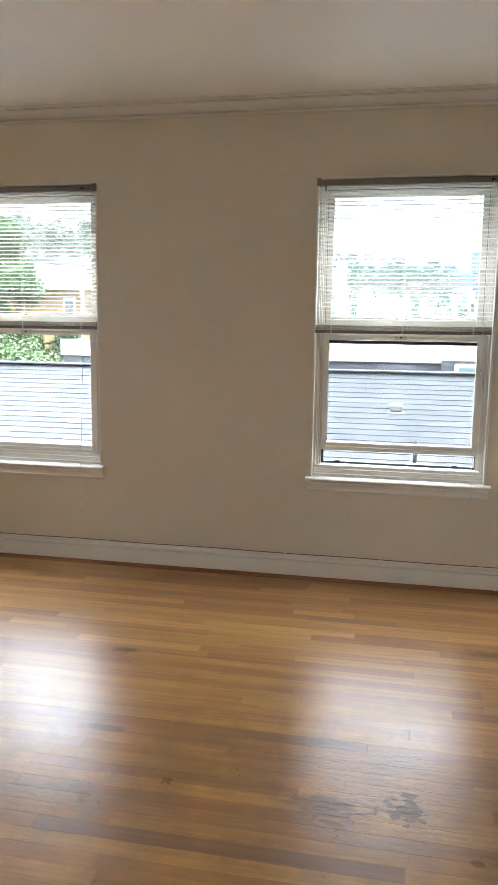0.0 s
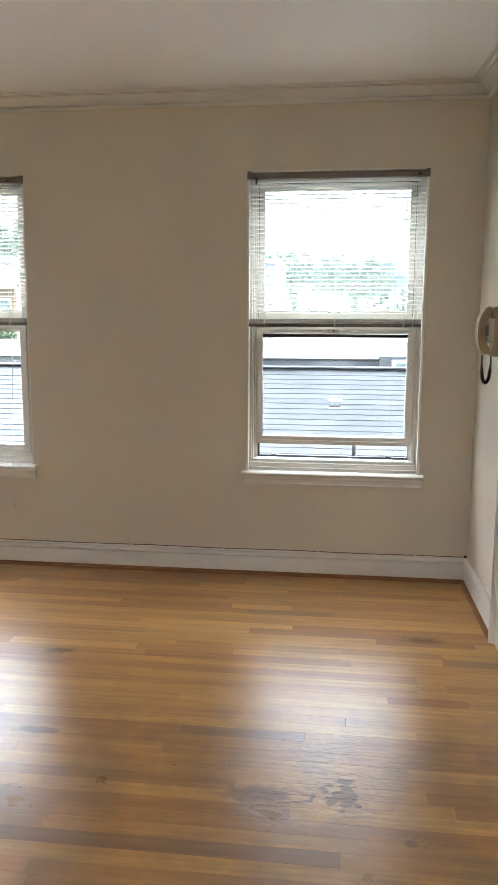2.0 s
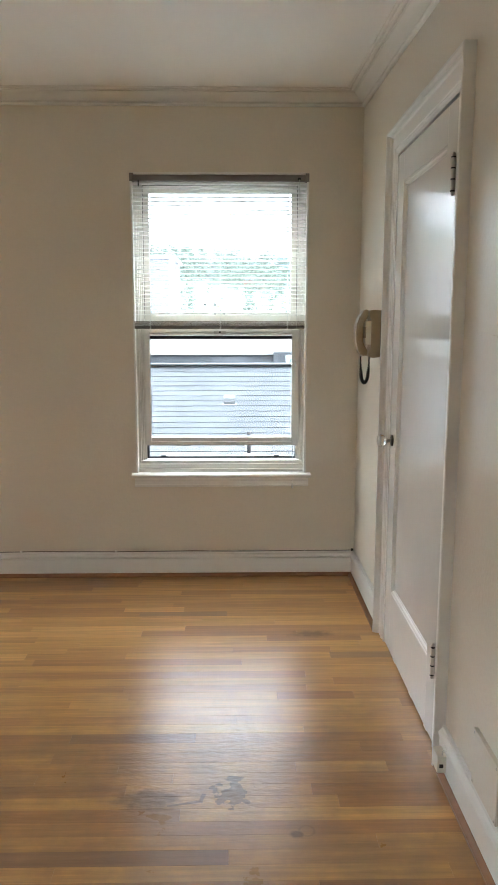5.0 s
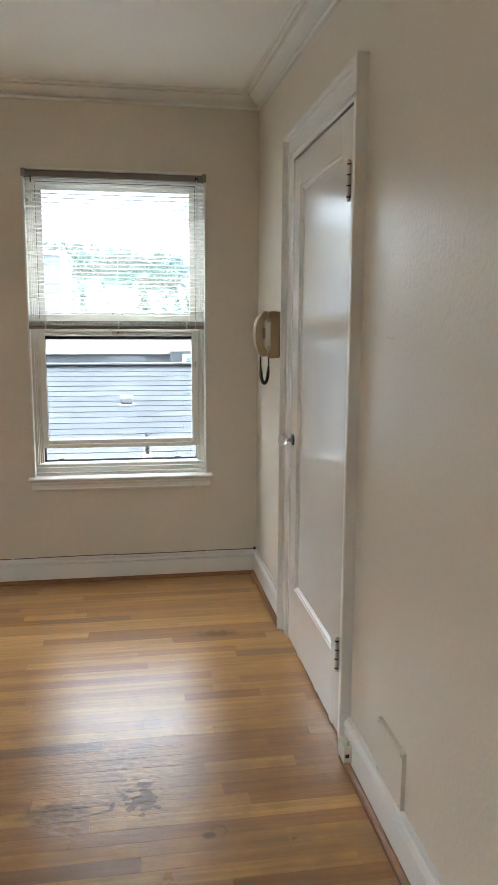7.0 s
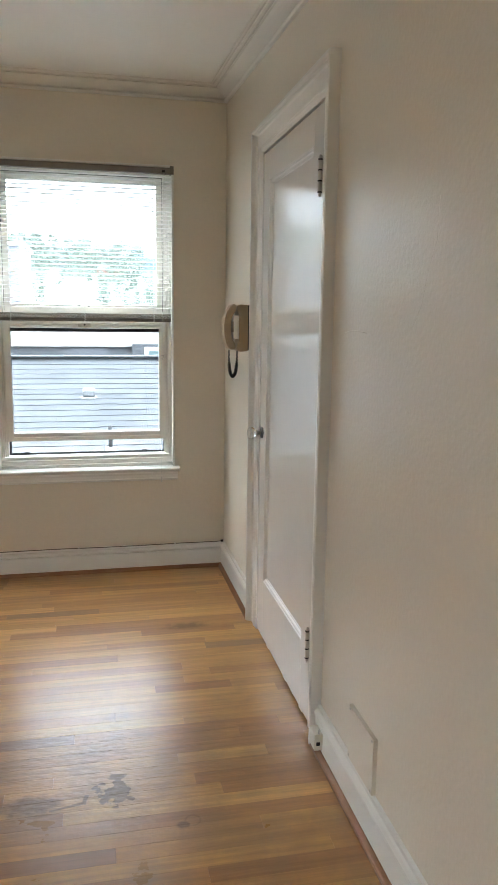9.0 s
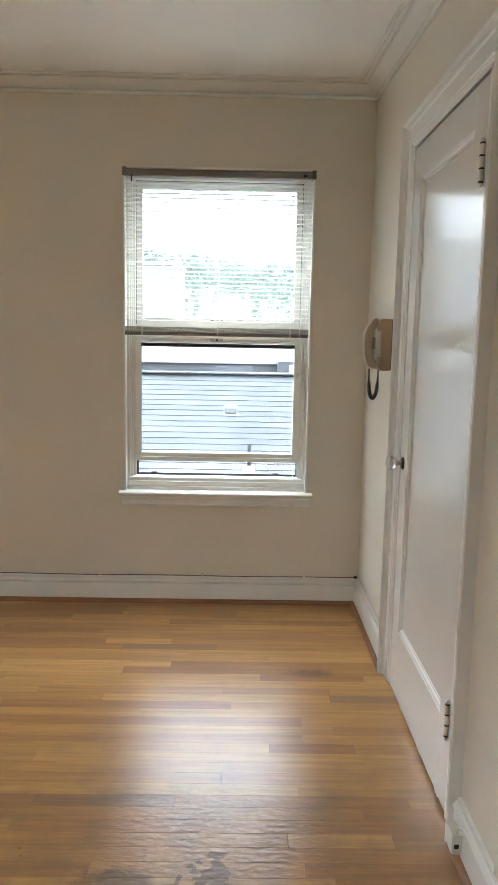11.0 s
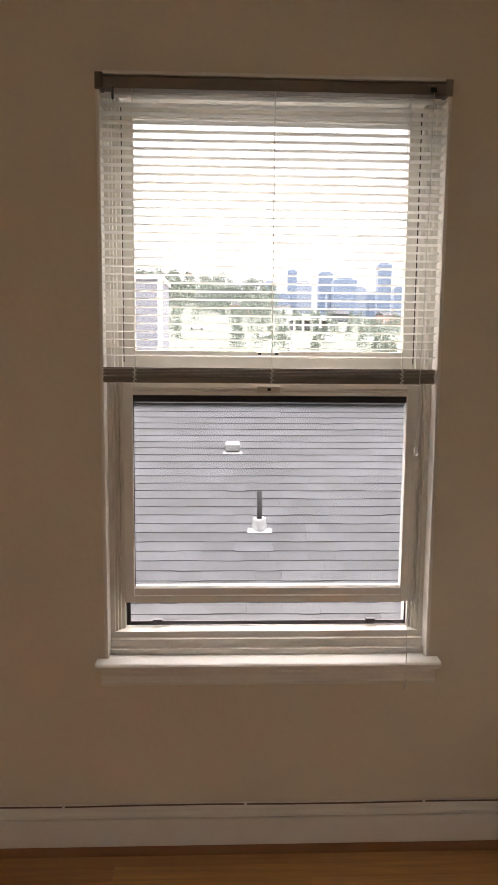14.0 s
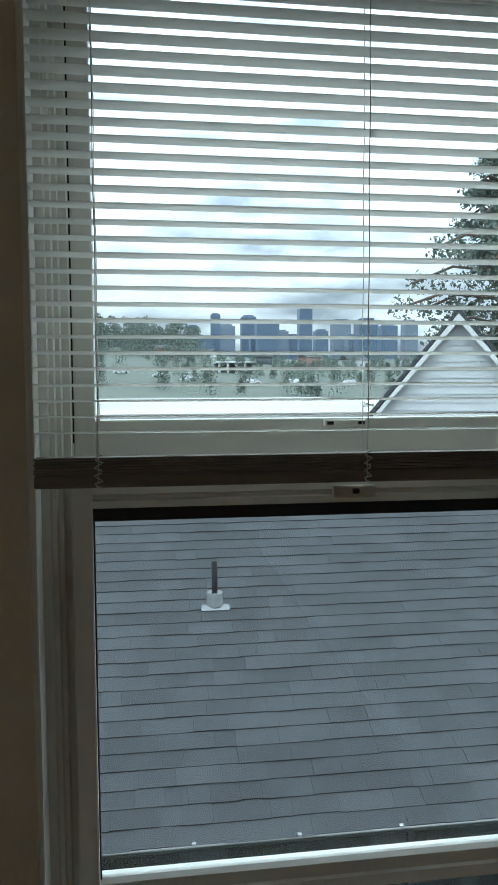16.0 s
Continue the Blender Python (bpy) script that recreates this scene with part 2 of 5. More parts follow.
def brushed_paint(name, color, rough):
    """Gloss enamel with long brush strokes up and down, and a slow waviness."""
    m = material(name, color, rough, vary=0.03, scale=3.0, spec=0.55)
    n, l = m.node_tree.nodes, m.node_tree.links
    geo, stroke = n.new("ShaderNodeNewGeometry"), n.new("ShaderNodeMapping")
    stroke.inputs["Scale"].default_value = (60.0, 60.0, 2.2)
    l.new(geo.outputs["Position"], stroke.inputs["Vector"])
    bristle, wave, both, relief = n.new("ShaderNodeTexNoise"), n.new("ShaderNodeTexNoise"), n.new("ShaderNodeMath"), n.new("ShaderNodeBump")
    bristle.inputs["Scale"].default_value, bristle.inputs["Detail"].default_value = 1.0, 4.0
    wave.inputs["Scale"].default_value, wave.inputs["Detail"].default_value = 7.0, 2.0
    both.operation = "MULTIPLY_ADD"
    both.inputs[1].default_value = 0.25
    l.new(stroke.outputs[0], bristle.inputs["Vector"]); l.new(geo.outputs["Position"], wave.inputs["Vector"])
    l.new(bristle.outputs["Fac"], both.inputs[0]); l.new(wave.outputs["Fac"], both.inputs[2])
    relief.inputs["Strength"].default_value, relief.inputs["Distance"].default_value = 0.22, 0.004
    l.new(both.outputs[0], relief.inputs["Height"]); l.new(relief.outputs["Normal"], n["Principled BSDF"].inputs["Normal"])
    return m


WALL = material("beige_wall_paint", (0.74, 0.673, 0.560), 0.32, vary=0.05, scale=2.5, fine=0.03, fine_scale=60, bump=0.30, bump_scale=70, spec=0.5)
CEILING = material("ceiling_paint", (0.93, 0.92, 0.89), 0.55, vary=0.03, scale=2.0, bump=0.05, bump_scale=20)
TRIM = material("cream_gloss_paint", (0.82, 0.80, 0.75), 0.38, vary=0.04, scale=3.0, spec=0.5)
DOOR = brushed_paint("door_gloss_paint", (0.80, 0.775, 0.725), 0.17)
VINYL = material("white_vinyl", (0.80, 0.78, 0.72), 0.34, vary=0.05, scale=8.0)
GASKET = material("black_rubber", (0.018, 0.018, 0.02), 0.5)
SCREEN_FRAME = material("dark_grey_aluminium", (0.05, 0.05, 0.055), 0.4, 0.4)
SCREEN = mesh_screen_material()
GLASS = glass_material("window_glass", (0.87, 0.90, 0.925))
CRYSTAL = glass_material("clear_knob_glass", (0.95, 0.97, 0.97), 0.03)
SLAT = slat_material()
# pale rails: the shade of backlight is put into this grey-brown
RAIL = material("backlit_dark_rail", (0.22, 0.19, 0.165), 0.4, vary=0.06, scale=12)
# bracket colour follows the darkened rail
BRACKET = material("rail_matched_bracket", (0.20, 0.175, 0.15), 0.4, vary=0.1, scale=20)
CORD = material("white_cord", (0.7, 0.7, 0.66), 0.7)
STEEL = material("tarnished_nickel", (0.62, 0.58, 0.52), 0.34, 0.9, vary=0.2, scale=60)
BLACK_METAL = material("black_iron", (0.03, 0.028, 0.026), 0.4, 0.6)
BEIGE = material("beige_plastic", (0.42, 0.315, 0.19), 0.36, vary=0.05, scale=20)
IVORY = material("ivory_plastic", (0.74, 0.70, 0.60), 0.35)
KEYPAD = material("tan_plastic", (0.30, 0.25, 0.17), 0.35)
CORD_BLACK = material("black_cord", (0.012, 0.011, 0.011), 0.42)
SHOE = material("stained_oak_moulding", (0.26, 0.12, 0.045), 0.35, vary=0.2, scale=12)
OAK = oak("oak_strip", (0.51, 0.262, 0.092), 0.20)
OAK_DARK = oak("oak_strip_dark", (0.36, 0.200, 0.095), 0.12)
OAK_LIGHT = oak("oak_strip_light", (0.62, 0.335, 0.125), 0.10)
# wall-coloured wire, darkened so its colour draws the shadow line beneath
OLD_WIRE = material("shadow_dark_wire", (0.14, 0.10, 0.075), 0.5)
SUBFLOOR = material("dark_subfloor", (0.05, 0.03, 0.018), 0.8)
SHINGLE = material("grey_asphalt_shingle", (0.040, 0.0425, 0.046), 0.92, vary=0.20, scale=1.4, fine=0.40, fine_scale=45, island=0.23, bump=0.3, bump_scale=150)
ROOF_DECK = material("roof_underlay", (0.06, 0.062, 0.068), 0.9)
# gutter trough in a darker grey than its rim
GUTTER_FACE = material("dark_grey_metal", (0.075, 0.08, 0.078), 0.55, vary=0.15, scale=2)
GUTTER = material("white_metal_gutter", (0.33, 0.33, 0.325), 0.4, vary=0.06)
VENT = material("galvanised_flashing", (0.20, 0.205, 0.21), 0.5, 0.05, vary=0.10, scale=14)
PIPE = material("grey_pipe", (0.012, 0.012, 0.013), 0.9)
GREY_WALL = material("grey_stucco", (0.05, 0.053, 0.058), 0.85, vary=0.10, scale=1.2, fine=0.1, fine_scale=30)
DARK_PANEL = material("dark_slate_panel", (0.07, 0.072, 0.08), 0.7, vary=0.1)
PALE_WALL = material("pale_lilac_stucco", (0.11, 0.115, 0.135), 0.85, vary=0.05, scale=0.8)
MEMBRANE = material("white_roof_membrane", (0.30, 0.295, 0.27), 0.7, vary=0.06, scale=0.5)
SIDING = material("white_clapboard", (0.48, 0.485, 0.48), 0.6, vary=0.05, scale=3)
FAR_GLASS_DARK = material("dark_window_pane", (0.02, 0.022, 0.022), 0.25, vary=0.2, scale=2)
FAR_GLASS = material("dim_window_pane", (0.10, 0.14, 0.14), 0.12, vary=0.1, scale=2)
WHITE_WOOD = material("white_painted_wood", (0.55, 0.55, 0.53), 0.5)
YELLOW = material("yellow_stucco", (0.24, 0.165, 0.075), 0.8, vary=0.06)
BARK = material("grey_brown_bark", (0.10, 0.075, 0.055), 0.9, vary=0.3, scale=8)
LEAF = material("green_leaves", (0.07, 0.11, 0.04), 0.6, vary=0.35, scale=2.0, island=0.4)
# needle green is paled and greyed to put distance haze into its colour
NEEDLE = material("haze_paled_needles", (0.10, 0.125, 0.10), 0.7, vary=0.3, scale=1.0, island=0.4)
GROUND = material("grass_and_asphalt", (0.05, 0.06, 0.045), 0.9, vary=0.45, scale=0.05, fine=0.3, fine_scale=0.6)
# both tower colours hold the blue of distance haze, not facade paint
TOWER = material("haze_blue_tower", (0.085, 0.12, 0.175), 0.35, vary=0.12, scale=0.02, fine=0.12, fine_scale=0.25)
TOWER_PALE = material("haze_pale_tower", (0.14, 0.17, 0.215), 0.6, vary=0.10, scale=0.02, fine=0.10, fine_scale=0.25)
BRICK_RED = material("brick_red_facade", (0.26, 0.15, 0.12), 0.8, vary=0.15, scale=0.5)
CAR_WHITE = material("white_car_paint", (0.75, 0.76, 0.78), 0.3)
TYRE = material("tyre_rubber", (0.02, 0.02, 0.02), 0.8)


# ---- helpers for meshes ----
def box(bm, x0, x1, y0, y1, z0, z1, bevel=0.0, segments=2):
    x0, x1, y0, y1, z0, z1 = min(x0, x1), max(x0, x1), min(y0, y1), max(y0, y1), min(z0, z1), max(z0, z1)
    made = bmesh.ops.create_cube(bm, size=1.0, matrix=Matrix.Translation(((x0 + x1) / 2, (y0 + y1) / 2, (z0 + z1) / 2)) @ Matrix.Diagonal((x1 - x0, y1 - y0, z1 - z0, 1)))
    if bevel:
        edges = list({e for v in made["verts"] for e in v.link_edges})
        bmesh.ops.bevel(bm, geom=edges, offset=bevel, segments=segments, affect="EDGES", profile=0.6)
    return bm


def boxes(*rows, bevel=0.0, segments=2):
    bm = bmesh.new()
    for row in rows:
        box(bm, *row, bevel=bevel, segments=segments)
    return bm


def prism(profile, place, a, b, bm=None):
    """A profile of (u, v) pairs drawn out from a to b; place(u, v, s) gives the point."""
    bm = bm or bmesh.new()
    rings = [[bm.verts.new(place(u, v, s)) for u, v in profile] for s in (a, b)]
    k = len(profile)
    for i in range(k):
        bm.faces.new((rings[0][i], rings[0][(i + 1) % k], rings[1][(i + 1) % k], rings[1][i]))
    bm.faces.new(rings[0][::-1]); bm.faces.new(rings[1])
    bmesh.ops.recalc_face_normals(bm, faces=bm.faces[:])
    return bm


def cylinder(bm, m, r0, r1, depth, seg=16):
    bmesh.ops.create_cone(bm, cap_ends=True, segments=seg, radius1=r0, radius2=r1, depth=depth, matrix=m)
    return bm


def lathe(profile, m, seg=24, bm=None):
    """Turns (radius, height) pairs about the local z axis."""
    bm = bm or bmesh.new()
    rings = []
    for r, h in profile:
        rings.append([bm.verts.new(m @ Vector((r * math.cos(2 * math.pi * i / seg), r * math.sin(2 * math.pi * i / seg), h))) for i in range(seg)])
    for lo, hi in zip(rings, rings[1:]):
        for i in range(seg):
            bm.faces.new((lo[i], lo[(i + 1) % seg], hi[(i + 1) % seg], hi[i]))
    bm.faces.new(rings[0][::-1]); bm.faces.new(rings[-1])
    bmesh.ops.recalc_face_normals(bm, faces=bm.faces[:])
    for f in bm.faces:
        f.smooth = len(f.verts) == 4
    return bm


def tube(points, radius, sides=6, bm=None):
    """A round cord along points."""
    bm = bm or bmesh.new()
    pts = [Vector(p) for p in points]
    rings, side = [], None
    for i, p in enumerate(pts):
        d = (pts[min(i + 1, len(pts) - 1)] - pts[max(i - 1, 0)]).normalized()
        side = side or (Vector((0, 0, 1)) if abs(d.z) < 0.9 else Vector((1, 0, 0)))
        a = (side - d * side.dot(d)).normalized()
        b = d.cross(a)
        side = a
        rings.append([bm.verts.new(p + radius * (math.cos(2 * math.pi * k / sides) * a + math.sin(2 * math.pi * k / sides) * b)) for k in range(sides)])
    for lo, hi in zip(rings, rings[1:]):
        for k in range(sides):
            bm.faces.new((lo[k], lo[(k + 1) % sides], hi[(k + 1) % sides], hi[k])).smooth = True
    bm.faces.new(rings[0][::-1]); bm.faces.new(rings[-1])
    return bm


def mesh_of(name, bm, mat):
    data = bpy.data.meshes.new(name)
    bm.to_mesh(data)
    bm.free()
    data.materials.append(mat)
    return data


def base(name, place, label, category, group="", kind=""):
    ob = new(name)
    ob.location, ob.empty_display_size = place, 0.1
    return tagged(ob, label, category, group, kind)


def origin_of(ob):
    total = Vector((0, 0, 0))
    while ob:
        total += ob.location
        ob = ob.parent
    return total


def part(name, bm, mat, parent, label="", smooth=False):
    """Links a bmesh, drawn in world metres, as one mesh under a thing or a part."""
    data = mesh_of(name, bm, mat)
    if smooth:
        data.polygons.foreach_set("use_smooth", [True] * len(data.polygons))
    ob = new(name, data)
    data.transform(Matrix.Translation(-origin_of(parent)))
    ob.parent = parent
    return tagged(ob, label)


def solid(name, bm, mat, label, category, kind="structure"):
    return tagged(new(name, mesh_of(name, bm, mat)), label, category, "", kind)


def piece(name, data, parent, place):
    ob = new(name, data)
    ob.parent = parent
    ob.location = Vector(place) - origin_of(parent)
    return ob


def walls_with_holes(bm, axis, lo, hi, face0, face1, z0, z1, holes):
    """A wall along axis from lo to hi with rectangular holes (a, b, z0, z1), in order."""
    def slab(a, b, c, d):
        if b - a > 1e-4 and d - c > 1e-4:
            box(bm, *((a, b, face0, face1) if axis == "x" else (face0, face1, a, b)), c, d)
    at = lo
    for a, b, c, d in sorted(holes):
        slab(at, a, z0, z1)
        slab(a, b, z0, c)
        slab(a, b, d, z1)
        at = b
    slab(at, hi, z0, z1)
    return bm


# ---- the room ----
WEST, EAST, SOUTH, NORTH, CEIL = -3.20, 1.10, -1.60, 4.35, 2.53
OUTER = NORTH + 0.21
RIGHT_WIN, LEFT_WIN = (-0.093, 0.825), (-2.215, -1.297)
SILL_Z, HEAD_Z = 0.575, 2.14
DOOR_Y, DOOR_TOP = (2.64, 3.46), 2.045

solid("wall_north", walls_with_holes(bmesh.new(), "x", WEST - 0.15, EAST + 0.95, NORTH, OUTER, -0.3, 2.9, [(*LEFT_WIN, SILL_Z, HEAD_Z), (*RIGHT_WIN, SILL_Z, HEAD_Z)]), WALL, "beige painted plaster wall with two windows", "wall")
solid("wall_east", walls_with_holes(bmesh.new(), "y", SOUTH - 0.15, NORTH, EAST, EAST + 0.14, -0.3, 2.9, [(*DOOR_Y, 0.0, DOOR_TOP)]), WALL, "beige semi-gloss plaster wall with a closed door", "wall")
# the west opening is added out of view to let in more daylight
solid("wall_west", walls_with_holes(bmesh.new(), "y", SOUTH - 0.15, NORTH, WEST - 0.15, WEST, -0.3, 2.9, [(-0.20, 1.05, 0.95, HEAD_Z)]), WALL, "plain beige plaster wall with an unseen opening added for light", "wall")
solid("wall_south", boxes((WEST, EAST, SOUTH - 0.15, SOUTH, -0.3, 2.9)), WALL, "plain beige plaster wall", "wall")
solid("wall_closet", boxes((EAST + 0.80, EAST + 0.95, 2.2, NORTH, -0.3, 2.9), (EAST + 0.14, EAST + 0.80, 2.2, 2.3, -0.3, 2.9), (EAST + 0.14, EAST + 0.80, 3.9, 4.0, -0.3, 2.9)), WALL, "plain closet wall behind the closed door", "wall")
# the old ceiling sags away from the window wall
SAG_Y, SAG = 2.2, 0.040


def ceil_z(y):
    return CEIL - SAG * (NORTH - max(y, SAG_Y))


solid("ceiling", prism([(OUTER, CEIL), (NORTH, CEIL), (SAG_Y, ceil_z(SAG_Y)), (SOUTH - 0.15, ceil_z(SAG_Y)), (SOUTH - 0.15, 2.9), (OUTER, 2.9)], lambda u, v, s: (s, u, v), WEST - 0.15, EAST + 0.95), CEILING, "smooth off-white painted ceiling", "ceiling")

# cove moulding round the ceiling: bead on the wall, hollow, two fillets on the ceiling
CROWN = [(0, 0), (0.012, 0.001), (0.017, 0.006), (0.017, 0.012), (0.011, 0.017), (0.008, 0.018), (0.008, 0.023), (0.014, 0.025), (0.024, 0.029), (0.036, 0.035), (0.048, 0.043), (0.058, 0.052), (0.064, 0.054), (0.064, 0.059), (0.072, 0.059), (0.080, 0.061), (0.083, 0.066), (0.090, 0.066), (0.097, 0.069), (0.099, 0.074), (0, 0.074)]
CZ = 0.071
solid("trim_north", prism(CROWN, lambda u, v, s: (s, NORTH - u, CEIL - CZ + v - SAG * u), WEST, EAST), TRIM, "cream painted cove moulding under the ceiling", "moulding")
solid("trim_south", prism(CROWN, lambda u, v, s: (s, SOUTH + u, ceil_z(SOUTH) - CZ + v), WEST, EAST), TRIM, "cream painted cove moulding under the ceiling", "moulding")
for name, wall_x, sgn in (("trim_east", EAST, -1), ("trim_west", WEST, 1)):
    for tail, a, b in (("", SAG_Y, NORTH), ("_south", SOUTH, SAG_Y)):
        solid(name + tail, prism(CROWN, lambda u, v, s, w=wall_x, g=sgn: (w + g * u, s, ceil_z(s) - CZ + v), a, b), TRIM, "cream painted cove moulding under the ceiling", "moulding")

# baseboards with a stepped cap, and a stained shoe moulding on the floor
BASE = [(0, 0.006), (0.019, 0.006), (0.019, 0.099), (0.017, 0.101), (0.010, 0.101), (0.010, 0.106), (0.019, 0.107), (0.023, 0.110), (0.023, 0.118), (0.018, 0.125), (0.012, 0.129), (0.010, 0.138), (0, 0.140)]
SHOE_P = [(0.019, 0.0), (0.036, 0.0), (0.035, 0.008), (0.030, 0.014), (0.024, 0.018), (0.019, 0.019)]
RUNS = (("north", lambda u, v, s: (s, NORTH - u, v), WEST, EAST), ("east", lambda u, v, s: (EAST - u, s, v), 3.57, NORTH), ("east_south", lambda u, v, s: (EAST - u, s, v), SOUTH, 2.53),
        ("west", lambda u, v, s: (WEST + u, s, v), SOUTH, NORTH), ("south", lambda u, v, s: (s, SOUTH + u, v), WEST, EAST))
for side, place, a, b in RUNS:
    solid("baseboard_" + side, prism(BASE, place, a, b), TRIM, "cream painted wooden baseboard with stepped cap", "baseboard")
    solid("shoe_moulding_" + side, prism(SHOE_P, place, a, b), SHOE, "brown stained wooden shoe moulding along the baseboard", "moulding")


# ---- the door ----
def door():
    d = base("door_1", (EAST, 3.05, 0.0), "closed cream painted single-panel wooden door", "door", kind="structure")
    face, y0, y1, z0, z1 = 1.092, DOOR_Y[0] + 0.005, DOOR_Y[1] - 0.007, 0.012, DOOR_TOP - 0.010
    py0, py1, pz0, pz1 = y0 + 0.105, y1 - 0.105, 0.265, 1.925
    bm = boxes((face, face + 0.036, y0, py0, z0, z1), (face, face + 0.036, py1, y1, z0, z1), (face, face + 0.036, py0, py1, z0, pz0), (face, face + 0.036, py0, py1, pz1, z1), bevel=0.0015)
    part("door_frame", bm, DOOR, d)
    part("door_panel", boxes((face + 0.013, face + 0.024, py0 - 0.004, py1 + 0.004, pz0 - 0.004, pz1 + 0.004)), DOOR, d, "flat glossy recessed panel")
    bead = [(0, 0.0005), (0.003, 0.0005), (0.005, 0.003), (0.009, 0.0035), (0.013, 0.006), (0.016, 0.010), (0.020, 0.0105), (0.022, 0.0128), (0, 0.0128)]
    for name, place, a, b in (("panel_bead", lambda u, v, s: (face + v, py0 + u, s), pz0, pz1), ("panel_bead", lambda u, v, s: (face + v, py1 - u, s), pz0, pz1),
                              ("panel_bead", lambda u, v, s: (face + v, s, pz0 + u), py0, py1), ("panel_bead", lambda u, v, s: (face + v, s, pz1 - u), py0, py1)):
        part(name, prism(bead, place, a, b), DOOR, d)
    # frame round the opening: raised band outside, flat, stepped moulding inside
    case = [(0, 0), (0, 0.034), (0.002, 0.037), (0.009, 0.037), (0.012, 0.032), (0.014, 0.026), (0.017, 0.025), (0.019, 0.017), (0.024, 0.012), (0.066, 0.012), (0.068, 0.015), (0.074, 0.015), (0.078, 0.012), (0.082, 0.0125), (0.088, 0.011), (0.091, 0.0075), (0.096, 0.0075), (0.100, 0.005), (0.101, 0.0015), (0.101, 0)]
    ya, yb, top = 2.53, 3.57, 2.145
    bm = bmesh.new()

    def mitred(corners):
        rings = []
        for px, pz, ux, uz in corners:
            rings.append([bm.verts.new((EAST - v, px + ux * u, pz + uz * u)) for u, v in case])
        k = len(case)
        for lo, hi in zip(rings, rings[1:]):
            for i in range(k):
                bm.faces.new((lo[i], lo[(i + 1) % k], hi[(i + 1) % k], hi[i]))
        bm.faces.new(rings[0]); bm.faces.new(rings[-1][::-1])
        bmesh.ops.recalc_face_normals(bm, faces=bm.faces[:])
    mitred([(ya, 0.0, 1, 0), (ya, top, 1, -1), (yb, top, -1, -1), (yb, 0.0, -1, 0)])
    part("casing", bm, TRIM, d, "cream painted moulded casing")
    part("jamb", boxes((EAST - 0.010, EAST + 0.139, DOOR_Y[0] - 0.012, DOOR_Y[0] + 0.001, 0, DOOR_TOP + 0.012), (EAST - 0.010, EAST + 0.139, DOOR_Y[1] - 0.001, DOOR_Y[1] + 0.012, 0, DOOR_TOP + 0.012),
                       (EAST - 0.010, EAST + 0.139, DOOR_Y[0], DOOR_Y[1], DOOR_TOP - 0.001, DOOR_TOP + 0.012)), TRIM, d)
    for z in (0.293, 1.820):
        bm = lathe([(0.002, -0.062), (0.006, -0.058), (0.006, -0.052), (0.0045, -0.049), (0.0068, -0.047), (0.0068, -0.016), (0.0060, -0.0155), (0.0060, -0.0145), (0.0068, -0.014), (0.0068, 0.016), (0.006, 0.0165), (0.006, 0.0175), (0.0068, 0.018), (0.0068, 0.047), (0.0045, 0.049), (0.006, 0.052), (0.006, 0.058), (0.002, 0.062)], pose(face - 0.007, y0 + 0.012, z), 14)
        hinge = part("hinge", bm, STEEL, d, "tarnished butt hinge with ball tips")
        part("leaf", boxes((face - 0.002, face + 0.001, y0 + 0.014, y0 + 0.034, z - 0.047, z + 0.047)), STEEL, hinge)
        # black rings stand in for the shade in the gaps between knuckles
        for dz in (-0.048, -0.015, 0.017, 0.048):
            part("knuckle_joint", lathe([(0.004, -0.0022), (0.0072, -0.0022), (0.0072, 0.0022), (0.004, 0.0022)], pose(face - 0.007, y0 + 0.012, z + dz), 12), BLACK_METAL, hinge)
    kx, ky, kz = face, 3.405, 0.905
    m = pose(kx, ky, kz, 0, -90, 0)
    knob = part("door_knob", lathe([(0.006, 0.030), (0.014, 0.030), (0.020, 0.034), (0.025, 0.042), (0.026, 0.050), (0.023, 0.058), (0.016, 0.063), (0.008, 0.064)], m, 12), CRYSTAL, d, "clear faceted glass door knob")
    part("shank", lathe([(0.008, 0.004), (0.008, 0.020), (0.013, 0.022), (0.013, 0.031), (0.005, 0.032)], m, 16), STEEL, knob)
    part("rosette", lathe([(0.024, 0.0), (0.024, 0.003), (0.020, 0.006), (0.010, 0.007)], m, 20), BLACK_METAL, knob, "blackened round rosette")
    part("latch_plate", boxes((face + 0.004, face + 0.03, y1 - 0.0005, y1 + 0.003, kz - 0.06, kz + 0.06)), BLACK_METAL, d)


door()


